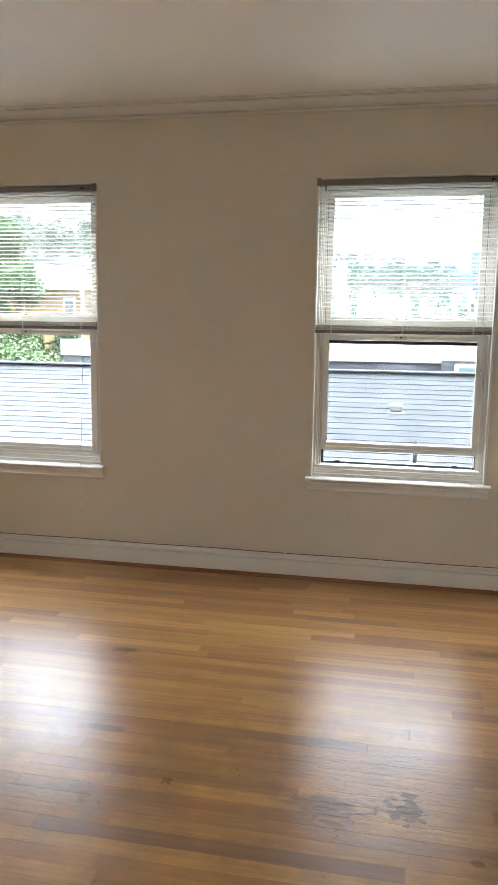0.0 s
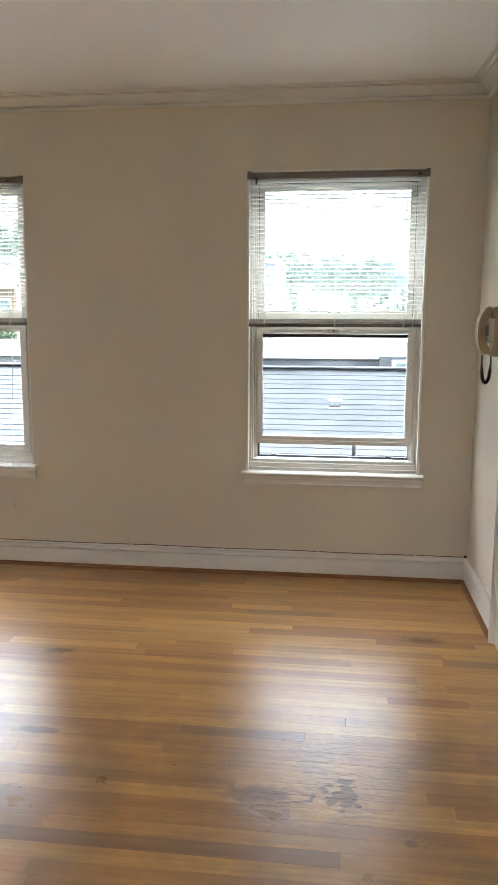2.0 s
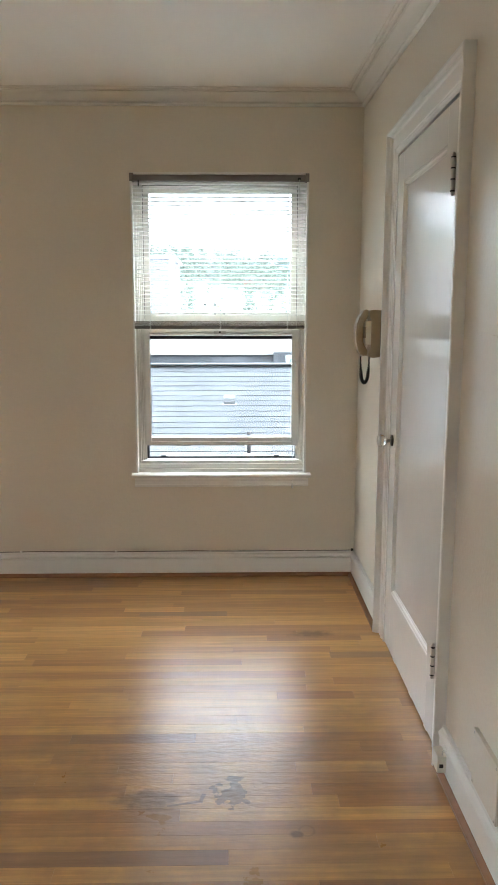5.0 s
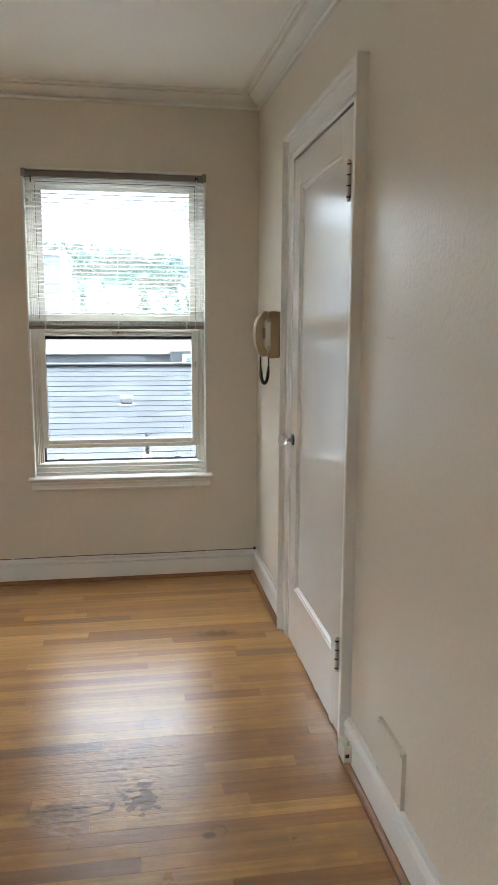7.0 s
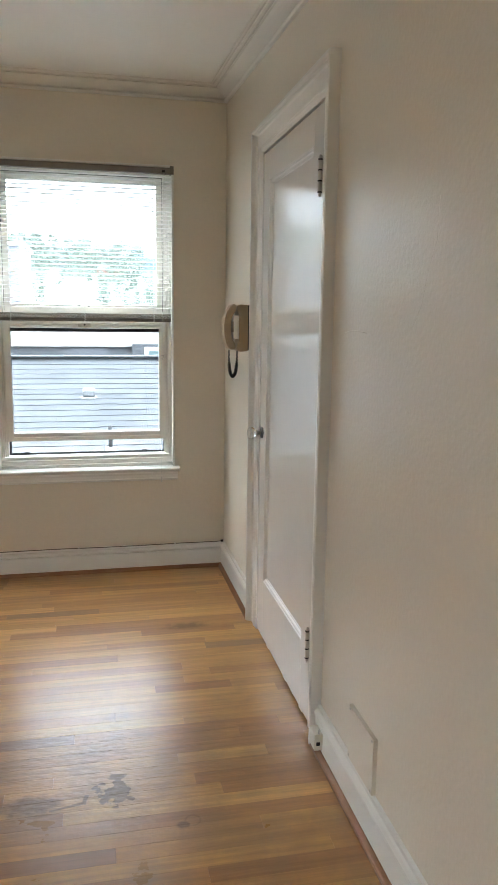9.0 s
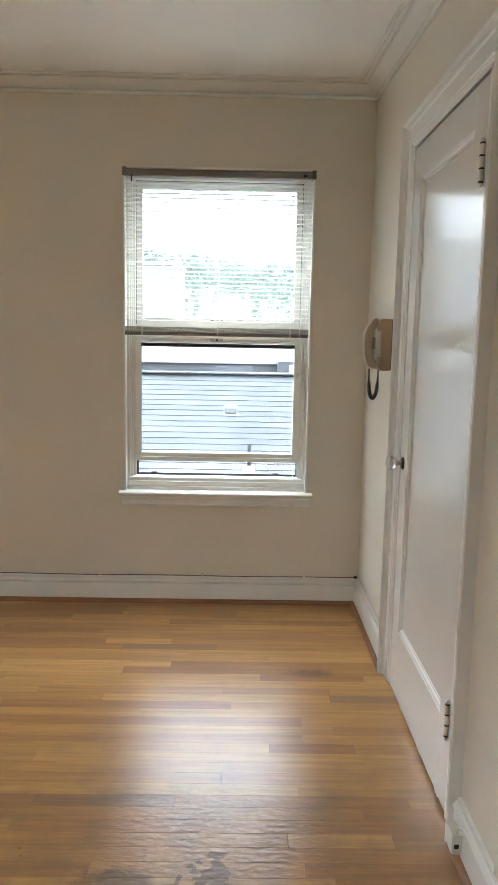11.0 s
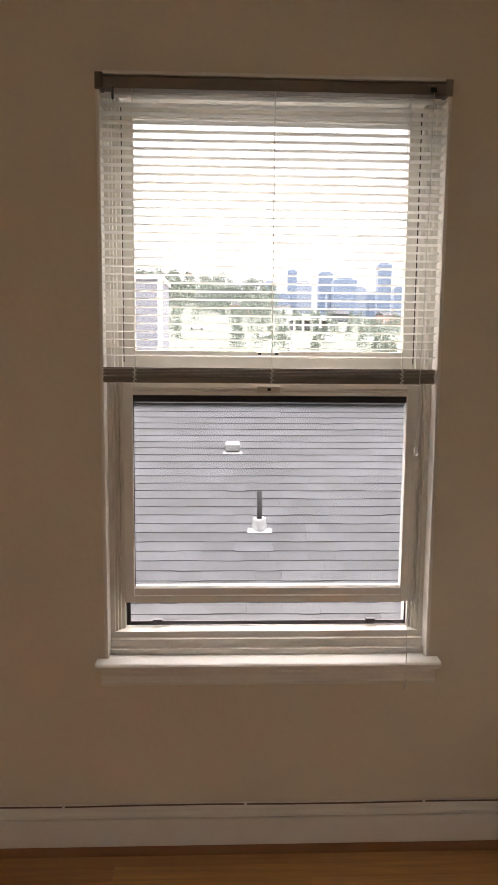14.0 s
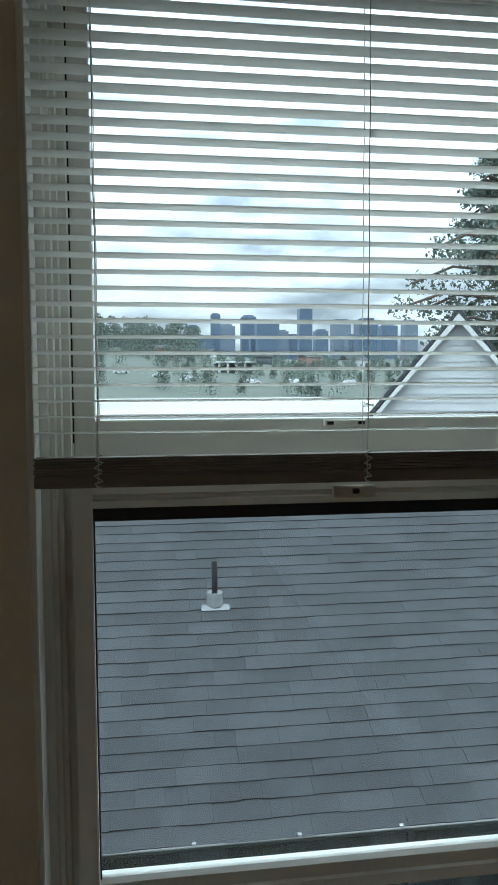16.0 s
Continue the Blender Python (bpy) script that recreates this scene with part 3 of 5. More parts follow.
# ---- windows and blinds ----
def window(name, x0, x1, lift, label, screened):
    """A double-hung window with its sill; lift: how far the lower sash stands open."""
    w = base(name, ((x0 + x1) / 2, NORTH, SILL_Z), label, "window", kind="structure")
    a, b = x0, x1
    # white lining of the wall opening
    part("reveal", boxes((a, a + 0.010, NORTH - 0.002, 4.405, SILL_Z, HEAD_Z), (b - 0.010, b, NORTH - 0.002, 4.405, SILL_Z, HEAD_Z), (a + 0.010, b - 0.010, NORTH - 0.002, 4.405, HEAD_Z - 0.008, HEAD_Z), bevel=0.003), TRIM, w)
    part("head_bead", boxes((a + 0.020, b - 0.020, 4.338, 4.3498, 2.131, 2.1405), bevel=0.002), TRIM, w)
    # main frame: stepped ridges towards the sash
    for name2, sgn, edge in (("frame_side", 1, a), ("frame_side", -1, b)):
        prof = [(0.006, 4.398), (0.022, 4.398), (0.024, 4.404), (0.030, 4.404), (0.032, 4.412), (0.038, 4.412), (0.040, 4.420), (0.050, 4.420), (0.050, 4.434), (0.040, 4.434), (0.040, 4.446), (0.050, 4.446), (0.050, 4.486), (0.006, 4.486)]
        part(name2, prism(prof, lambda u, v, s, e=edge, g=sgn: (e + g * u, v, s), SILL_Z + 0.012, HEAD_Z - 0.006), VINYL, w)
    part("frame_head", prism([(0.006, 4.398), (0.026, 4.398), (0.028, 4.408), (0.046, 4.408), (0.046, 4.56), (0.006, 4.56)], lambda u, v, s: (s, v, HEAD_Z - u), a + 0.05, b - 0.05), VINYL, w)
    part("frame_foot", prism([(0.004, 4.372), (0.020, 4.372), (0.022, 4.382), (0.044, 4.386), (0.046, 4.396), (0.062, 4.400), (0.064, 4.412), (0.066, 4.448), (0.030, 4.452), (0.012, 4.505), (0.004, 4.505)], lambda u, v, s: (s, v, SILL_Z + u), a + 0.012, b - 0.012), VINYL, w)
    # stool and apron
    sill = [(4.308, 0.566), (4.306, 0.571), (4.309, 0.576), (4.314, 0.578), (4.392, 0.580), (4.392, 0.560), (4.316, 0.556), (4.311, 0.560)]
    part("window_sill", prism(sill, lambda u, v, s: (s, u, v), a - 0.022, b + 0.024), TRIM, w, "white painted wooden sill")
    apron = [(4.352, 0.558), (4.328, 0.558), (4.328, 0.545), (4.332, 0.535), (4.332, 0.520), (4.329, 0.514), (4.331, 0.507), (4.338, 0.504), (4.352, 0.504)]
    part("apron", prism(apron, lambda u, v, s: (s, u, v), a - 0.008, b + 0.014), TRIM, w)
    # lower sash, in the inner track
    sa, sb, z0 = a + 0.050, b - 0.040, 0.640 + lift
    z1 = 1.350 if lift else 1.352
    ga, gb, gz0, gz1 = sa + 0.029, sb - 0.036, z0 + 0.046, z1 - 0.034
    ys, ye = 4.402, 4.432
    rail = [(0.0, 0), (0.0, 0.030), (0.046, 0.030), (0.046, 0.012), (0.040, 0.006), (0.022, 0.004), (0.019, 0.0)]
    lower = part("lower_sash", boxes((sa, ga, ys, ye, z0, z1), (gb, sb, ys, ye, z0, z1), bevel=0.003), VINYL, w)
    part("bottom_rail", prism(rail, lambda u, v, s: (s, ys + v, z0 + u), ga - 0.001, gb + 0.001), VINYL, lower)
    part("meeting_rail", prism([(0, 0.002), (0.010, 0.002), (0.012, 0.006), (0.018, 0.006), (0.020, 0.0), (0.034, 0.0), (0.034, 0.030), (0, 0.030)], lambda u, v, s: (s, ys + v, z1 - 0.034 + u), ga - 0.001, gb + 0.001), VINYL, lower)
    part("glazing_bead", boxes((ga, ga + 0.002, ys + 0.008, ys + 0.016, gz0, gz1)), GASKET, lower)
    if screened:
        part("weatherstrip", boxes((ga, gb, ys + 0.006, ye + 0.004, gz1 - 0.019, gz1 - 0.001)), GASKET, lower, "black weatherstrip")
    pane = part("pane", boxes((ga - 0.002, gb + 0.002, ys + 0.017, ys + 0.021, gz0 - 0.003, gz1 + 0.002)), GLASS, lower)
    pane.visible_shadow = False
    cx = (sa + sb) / 2 - 0.01
    lock = part("sash_lock", boxes((cx - 0.032, cx + 0.032, ys - 0.010, ys + 0.004, z1 - 0.026, z1 - 0.008), bevel=0.003), STEEL, lower, "grey metal sash lock")
    part("lock_lever", boxes((cx - 0.004, cx + 0.006, ys - 0.015, ys - 0.008, z1 - 0.020, z1 - 0.012), bevel=0.002), BLACK_METAL, lock)
    # upper sash, in the outer track
    ua, ub, u0, u1, uy = a + 0.050, b - 0.050, 1.375, HEAD_Z - 0.046, 4.452
    upper = part("upper_sash", boxes((ua, ua + 0.032, uy, uy + 0.032, u0 - 0.03, u1), (ub - 0.032, ub, uy, uy + 0.032, u0 - 0.03, u1), (ua + 0.032, ub - 0.032, uy, uy + 0.032, u1 - 0.038, u1), (ua + 0.032, ub - 0.032, uy, uy + 0.032, u0 - 0.03, u0 + 0.063), bevel=0.003), VINYL, w)
    part("gasket", boxes((ua - 0.001, ua + 0.002, uy - 0.004, uy, u0 + 0.03, u1), (ub - 0.002, ub + 0.001, uy - 0.004, uy, u0 + 0.03, u1), (ua, ub, uy - 0.004, uy, u1 - 0.002, u1 + 0.001)), GASKET, upper)
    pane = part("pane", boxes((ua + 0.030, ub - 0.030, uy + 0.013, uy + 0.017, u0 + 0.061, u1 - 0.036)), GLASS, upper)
    pane.visible_shadow = False
    part("keeper", boxes((cx - 0.033, cx + 0.033, uy - 0.008, uy + 0.002, u0 + 0.050, u0 + 0.060), bevel=0.002), VINYL, upper)
    for dx in (-0.024, 0.024):
        part("screw", boxes((cx + dx - 0.005, cx + dx + 0.005, uy - 0.010, uy - 0.007, u0 + 0.053, u0 + 0.058)), BLACK_METAL, upper)
    if screened:
        fa, fb, f0, f1, fy = a + 0.0505, b - 0.040, 0.6425, 1.34, 4.436
        scr = part("insect_screen", boxes((fa, fa + 0.012, fy, fy + 0.007, f0, f1), (fb - 0.014, fb, fy, fy + 0.007, f0, f1), (fa + 0.012, fb - 0.014, fy, fy + 0.007, f0, f0 + 0.012), (fa + 0.012, fb - 0.014, fy, fy + 0.007, f1 - 0.012, f1), bevel=0.001), SCREEN_FRAME, w, "dark framed insect screen")
        part("screen_cloth", boxes((fa + 0.01, fb - 0.012, fy + 0.003, fy + 0.0035, f0 + 0.01, f1 - 0.01)), SCREEN, scr)
        for tx in (fa + 0.09, fb - 0.115):
            part("pull_tab", boxes((tx - 0.014, tx + 0.014, fy - 0.010, fy + 0.001, f0 + 0.009, f0 + 0.020), bevel=0.002), SCREEN_FRAME, scr)
    return w


window("window_1", *RIGHT_WIN, 0.082, "white double-hung window, lower sash raised a hand's breadth", True)
window("window_2", *LEFT_WIN, 0.0, "white double-hung window with both sashes shut", False)


def blind(x0, x1, label, cord_x, cord_low):
    """A half-lowered mini blind that hangs in the window opening."""
    b = base("window_blind", ((x0 + x1) / 2, 4.36, 2.10), label, "blind", "window blinds")
    a, c = x0 + 0.001, x1 - 0.002
    head = [(4.343, 2.099), (4.343, 2.126), (4.346, 2.129), (4.349, 2.126), (4.349, 2.105), (4.368, 2.105), (4.368, 2.126), (4.371, 2.129), (4.374, 2.126), (4.374, 2.099)]
    part("headrail", prism(head, lambda u, v, s: (s, u, v), a, c), RAIL, b, "metal headrail coloured dark as if backlit")
    for e in (a, c):
        part("end_bracket", boxes((e - 0.002, e + 0.018, 4.340, 4.378, 2.097, 2.137) if e == a else (e - 0.018, e + 0.002, 4.340, 4.378, 2.097, 2.137), bevel=0.002), BRACKET, b, "metal end bracket in the darkened rail colour")
    sa, sc, y, w2, tilt = x0 + 0.008, x1 - 0.012, 4.3605, 0.0125, radians(6.5)
    prof = []
    for k in range(7):
        t = k / 3 - 1
        prof.append((t * w2, 0.0016 * (1 - t * t)))
    prof = prof + [(u, v - 0.0005) for u, v in prof[::-1]]
    prof = [(u * math.cos(tilt) + v * math.sin(tilt), -u * math.sin(tilt) + v * math.cos(tilt)) for u, v in prof]
    bm = prism(prof, lambda u, v, s: (s, u, v), -(sc - sa) / 2, (sc - sa) / 2)
    data = mesh_of("slat", bm, SLAT)
    rng = random.Random(int(x0 * 1000))
    z = 2.085
    while z > 1.408:
        s = piece("slat", data, b, ((sa + sc) / 2 + rng.uniform(-0.001, 0.001), y, z))
        s.rotation_euler = (radians(rng.uniform(-1.2, 1.2)), radians(rng.uniform(-0.05, 0.05)), 0)
        z -= 0.0213
    # gathered slats on the bottom rail, in the same backlight-darkened colour
    rows = [(sa, sc - 0.004, y - 0.0125 + rng.uniform(-0.001, 0.001), y + 0.0125, zz, zz + 0.0028) for zz in (1.371, 1.3748, 1.3786, 1.3824, 1.3862, 1.390)]
    part("gathered_slats", boxes(*rows), RAIL, b)
    part("bottom_rail", boxes((sa - 0.001, sc - 0.003, y - 0.013, y + 0.013, 1.352, 1.370), bevel=0.004), RAIL, b, "bottom rail coloured dark as if backlit")
    for fx in (0.10, 0.50, 0.885):
        cx = x0 + (x1 - x0) * fx
        pts = [[(cx + 0.0006 * math.sin(k), y + side * 0.0135, 2.105 - k * (2.105 - 1.36) / 24) for k in range(25)] for side in (-1, 1)]
        part("ladder_cord", tube(pts[0], 0.0008, 5, tube(pts[1], 0.0008, 5)), CORD, b)
        knot = [(cx + 0.006 * math.sin(1.9 * k), y - 0.0145 - 0.0015 * math.cos(1.3 * k), 1.400 - 0.0035 * k) for k in range(15)]
        part("cord_knot", tube(knot, 0.0015, 5), CORD, b)
    part("tilt_stub", lathe([(0.002, -0.03), (0.003, -0.028), (0.003, 0.0), (0.002, 0.002)], pose(x0 + 0.045, 4.339, 2.100), 8), BLACK_METAL, b)
    part("cord_lock", boxes((cord_x - 0.010, cord_x + 0.006, 4.338, 4.345, 2.104, 2.116), bevel=0.002), BLACK_METAL, b)
    path = [(cord_x, 4.338, 2.106), (cord_x - 0.004, 4.336, 1.7), (cord_x - 0.010, 4.335, 1.36), (cord_x - 0.020, 4.336, 1.10), (cord_x - 0.024, 4.330, 0.90), (cord_x - 0.026, 4.312, 0.66), (cord_x - 0.027, 4.302, 0.58), (cord_x - 0.026, 4.303, cord_low + 0.03)]
    fine_path = []
    for p, q in zip(path, path[1:]):
        for k in range(6):
            f = k / 6
            fine_path.append((p[0] + f * (q[0] - p[0]) + 0.0009 * math.sin(5 * len(fine_path)), p[1] + f * (q[1] - p[1]), p[2] + f * (q[2] - p[2])))
    cord = part("lift_cord", tube(fine_path, 0.0011, 5), CORD, b, "thin white pull cord")
    part("tassel", lathe([(0.001, 0.014), (0.003, 0.010), (0.005, -0.012), (0.004, -0.016), (0.001, -0.017)], pose(cord_x - 0.026, 4.303, cord_low + 0.018), 10), CORD, cord)
    if cord_low > 0.45:
        ring = lathe([(0.002, 0.012), (0.005, 0.008), (0.005, -0.008), (0.002, -0.012)], pose(cord_x - 0.014, 4.334, 1.17), 10)
        part("cord_joiner", ring, CRYSTAL, cord)
    return b


blind(*RIGHT_WIN, "half-lowered white mini blind with slats open", 0.775, 0.50)
blind(*LEFT_WIN, "half-lowered white mini blind in the far window", -1.375, 0.34)


# ---- things on the walls ----
def phone():
    p = base("wall_telephone", (EAST, 3.80, 1.228), "beige plastic wall telephone beside the door casing", "telephone")
    y0, y1 = 3.745, 3.845
    prof = [(1.099, 1.232), (1.060, 1.228), (1.046, 1.236), (1.043, 1.250), (1.050, 1.262), (1.056, 1.275), (1.056, 1.395), (1.048, 1.410), (1.044, 1.425), (1.048, 1.438), (1.062, 1.443), (1.099, 1.440)]
    bm = prism(prof, lambda u, v, s: (u, s, v), y0, y1)
    bmesh.ops.bevel(bm, geom=[e for e in bm.edges if e.calc_length() > 0], offset=0.003, segments=2, affect="EDGES")
    part("body", bm, BEIGE, p)
    part("back_plate", boxes((1.0965, 1.1005, y0 - 0.004, y1 + 0.004, 1.236, 1.440), bevel=0.001), CORD_BLACK, p)
    hs = [(1.043, 1.244), (1.030, 1.236), (1.014, 1.240), (1.003, 1.262), (0.994, 1.300), (0.991, 1.340), (0.995, 1.380), (1.006, 1.415), (1.022, 1.440), (1.040, 1.446), (1.043, 1.428), (1.040, 1.410), (1.030, 1.396), (1.022, 1.380), (1.019, 1.340), (1.022, 1.298), (1.030, 1.280), (1.041, 1.264)]
    bm = prism(hs, lambda u, v, s: (u, s, v), y0 + 0.012, y1 - 0.012)
    bmesh.ops.bevel(bm, geom=bm.edges[:], offset=0.004, segments=2, affect="EDGES")
    hand = part("handset", bm, BEIGE, p, "curved beige handset on its hook")
    part("grip_edge", prism([(1.012, 1.243), (1.000, 1.262), (0.991, 1.300), (0.988, 1.340), (0.992, 1.380), (1.003, 1.415), (1.006, 1.412), (0.996, 1.380), (0.992, 1.340), (0.995, 1.300), (1.004, 1.263), (1.014, 1.246)], lambda u, v, s: (u, s, v), y0 + 0.016, y1 - 0.016), BEIGE, hand)
    part("face_plate", boxes((1.030, 1.057, y0 + 0.010, y1 - 0.010, 1.287, 1.392), bevel=0.002), IVORY, p, "ivory face plate")
    part("keypad", boxes((1.027, 1.033, y0 + 0.008, y1 - 0.012, 1.318, 1.366), bevel=0.002), KEYPAD, p)
    # coiled cord hanging in a loop
    pts, turns, steps = [], 34, 34 * 10
    for i in range(steps + 1):
        f = i / steps
        u = -math.cos(math.pi * f)
        x, y = 1.036 + 0.019 * u, 3.79
        z = 1.236 - 0.122 * math.sin(math.pi * f) ** 0.55 if 0 < f < 1 else 1.236
        r = 0.0068 * min(1.0, 8 * f, 8 * (1 - f))
        a = 2 * math.pi * turns * f
        along = Vector((math.sin(math.pi * f), 0, -math.cos(math.pi * f))).normalized()
        out = Vector((along.z, 0, -along.x))
        pts.append(Vector((x, y, z)) + r * (math.cos(a) * out + math.sin(a) * Vector((0, 1, 0))))
    part("coiled_cord", tube(pts, 0.0031, 5), CORD_BLACK, p, "black coiled cord hanging in a loop")


phone()

cover = base("blank_wall_plate", (EAST, 2.145, 0.14), "blank beige painted cover plate above the baseboard", "cover plate")
part("plate", boxes((EAST - 0.012, EAST + 0.002, 2.050, 2.240, 0.141, 0.302), bevel=0.002), WALL, cover)
for sy in (2.060, 2.230):
    for sz in (0.150, 0.293):
        part("screw", lathe([(0.004, 0.0), (0.004, 0.001), (0.002, 0.002)], pose(EAST - 0.012, sy, sz, 0, -90, 0), 10), STEEL, cover)

jack = base("phone_jack", (EAST - 0.019, 2.475, 0.03), "small white surface phone jack on the baseboard", "phone jack")
part("housing", boxes((EAST - 0.046, EAST - 0.018, 2.445, 2.505, 0.030, 0.086), bevel=0.003), IVORY, jack)
part("socket", boxes((EAST - 0.040, EAST - 0.028, 2.4435, 2.447, 0.048, 0.060)), CORD_BLACK, jack)
part("lead", tube([(EAST - 0.030, 2.452, 0.084), (EAST - 0.032, 2.448, 0.100), (EAST - 0.030, 2.438, 0.112), (EAST - 0.024, 2.425, 0.116), (EAST - 0.022, 2.40, 0.116)] + [(EAST - 0.0225, 2.40 - 0.2 * k, 0.116 + 0.001 * math.sin(3 * k)) for k in range(1, 19)], 0.0022, 6), TRIM, jack, "painted-over phone lead")

wire = base("phone_wire", (-1.0, NORTH - 0.02, 0.142), "thin stapled baseboard wire, dark with its own shadow line", "wire")
part("wire_run", tube([(WEST + 0.05 + 0.21 * k, NORTH - 0.0125, 0.1405 + 0.0016 * math.sin(1.7 * k)) for k in range(20)] + [(EAST - 0.05, NORTH - 0.0125, 0.141), (EAST - 0.012, NORTH - 0.014, 0.143)], 0.0024, 6), OLD_WIRE, wire)
for k in range(7):
    part("staple", boxes((-2.3 + 0.52 * k, -2.292 + 0.52 * k, NORTH - 0.017, NORTH - 0.006, 0.138, 0.146), bevel=0.001), TRIM, wire)
part("wire_end", boxes((EAST - 0.020, EAST - 0.006, NORTH - 0.022, NORTH - 0.008, 0.139, 0.150), bevel=0.002), CORD_BLACK, wire)
nail = base("nail_hole", (EAST, 3.71, 0.27), "small dark screw in the wall beside the casing", "screw")
for dz in (0.0, 0.030):
    part("screw_head", lathe([(0.004, -0.002), (0.004, 0.002), (0.002, 0.003)], pose(EAST, 3.72 - dz, 0.275 - dz, 0, -90, 0), 10), BLACK_METAL, nail)


solid("paint_seam", tube([(EAST + 0.0014, 1.857, 1.649), (EAST + 0.0014, 1.862, 1.560), (EAST + 0.0014, 1.898, 1.495), (EAST + 0.0014, 1.921, 1.424), (EAST + 0.0014, 1.974, 1.365)], 0.0018, 6), WALL, "raised hairline seam in the wall paint", "paint seam")
solid("paint_seam", tube([(EAST + 0.0014, 2.418, 1.352), (EAST + 0.0014, 2.370, 1.358), (EAST + 0.0014, 2.315, 1.359), (EAST + 0.0014, 2.245, 1.355)], 0.0018, 6), WALL, "short raised crack in the wall paint", "paint seam")


# ---- outside: ground, hills ----
def hill_angle(az):
    return np.interp(az, [-60, -40, -22, -12, 0, 5, 12, 30, 60], [6.5, 6.6, 5.6, 4.3, 3.3, 2.6, 2.2, 2.2, 2.5])


def ground_height(r, az):
    rise = np.tan(np.radians(hill_angle(az)))
    f = np.clip((r - 30) / 470, 0, 1)
    return -4.3 + (rise * 500 + 5) * f ** 1.25


def sector(name, mat, label):
    az = np.radians(np.linspace(-180, 180, 145)[:-1])
    rad = [0.5, 8, 20, 30, 45, 60, 80, 100, 130, 170, 220, 280, 350, 420, 500, 700, 1200, 2500, 4800]
    verts, faces = [(0, 2, -4.3)], []
    for r in rad:
        for a in az:
            z = ground_height(r, np.degrees(a)) if abs(np.degrees(a)) < 75 and r > 30 else -4.3
            fade = np.clip((80 - abs(np.degrees(a))) / 20, 0, 1)
            verts.append((r * math.sin(a), 2 + r * math.cos(a), -4.3 + (z + 4.3) * fade))
    k = len(az)
    faces += [(0, 1 + i, 1 + (i + 1) % k) for i in range(k)]
    for j in range(len(rad) - 1):
        for i in range(k):
            faces.append((1 + j * k + i, 1 + (j + 1) * k + i, 1 + (j + 1) * k + (i + 1) % k, 1 + j * k + (i + 1) % k))
    data = bpy.data.meshes.new(name)
    data.from_pydata(verts, [], faces)
    data.materials.append(mat)
    return tagged(new(name, data), label, "ground", "", "structure")


sector("ground", GROUND, "grassy and paved ground rising to hills")


def leaf_mesh(name, centres, radii, count, size, mat, seed, drop=0.0):
    """Many small leaf clumps scattered through balls; an uneven cloud with gaps."""
    rng = np.random.default_rng(seed)
    centres, radii = np.asarray(centres, float), np.asarray(radii, float)
    pick = rng.integers(0, len(centres), count)
    d = rng.normal(size=(count, 3))
    d /= np.linalg.norm(d, axis=1)[:, None]
    p = centres[pick] + d * radii[pick] * (rng.random((count, 1)) ** 0.45)
    u = rng.normal(size=(count, 3)); u[:, 2] -= drop
    u /= np.linalg.norm(u, axis=1)[:, None]
    v = np.cross(u, rng.normal(size=(count, 3)))
    v /= np.linalg.norm(v, axis=1)[:, None]
    s = size * rng.uniform(0.5, 1.5, (count, 1))
    quad = np.stack([p - u * s, p + v * s * 0.5, p + u * s, p - v * s * 0.5], 1).reshape(-1, 3)
    data = bpy.data.meshes.new(name)
    data.from_pydata(quad.tolist(), [], np.arange(4 * count).reshape(-1, 4).tolist())
    data.materials.append(mat)
    return data


def leaves(name, parent, *args, label=""):
    data = leaf_mesh(name, *args)
    ob = new(name, data)
    data.transform(Matrix.Translation(-origin_of(parent)))
    ob.parent = parent
    return tagged(ob, label)


def broad_tree(x, y, ground_z, height, spread, label, seed):
    rng = random.Random(seed)
    t = base("tree", (x, y, ground_z), label, "tree")
    bm = bmesh.new()
    top = ground_z + height * 0.75
    tube([(x, y, ground_z - 0.1), (x + 0.1, y, ground_z + height * 0.3), (x, y + 0.1, top)], spread * 0.07, 8, bm)
    tips, sizes = [], []
    for k in range(16):
        a, h = rng.uniform(0, 6.28), rng.uniform(0.35, 0.97)
        r = spread * (1.05 - 0.75 * abs(h - 0.5)) * rng.uniform(0.45, 1.0)
        tip = (x + r * math.cos(a), y + r * math.sin(a), ground_z + height * h)
        tube([(x, y, ground_z + height * h * 0.7), ((x + tip[0]) / 2, (y + tip[1]) / 2, tip[2] - 0.1 * height * 0.4), tip], spread * 0.02, 5, bm)
        tips.append(tip); sizes.append([spread * rng.uniform(0.22, 0.42)])
    tips.append((x, y, ground_z + height * 0.93)); sizes.append([spread * 0.35])
    part("trunk", bm, BARK, t)
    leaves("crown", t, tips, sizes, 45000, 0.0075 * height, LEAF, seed)


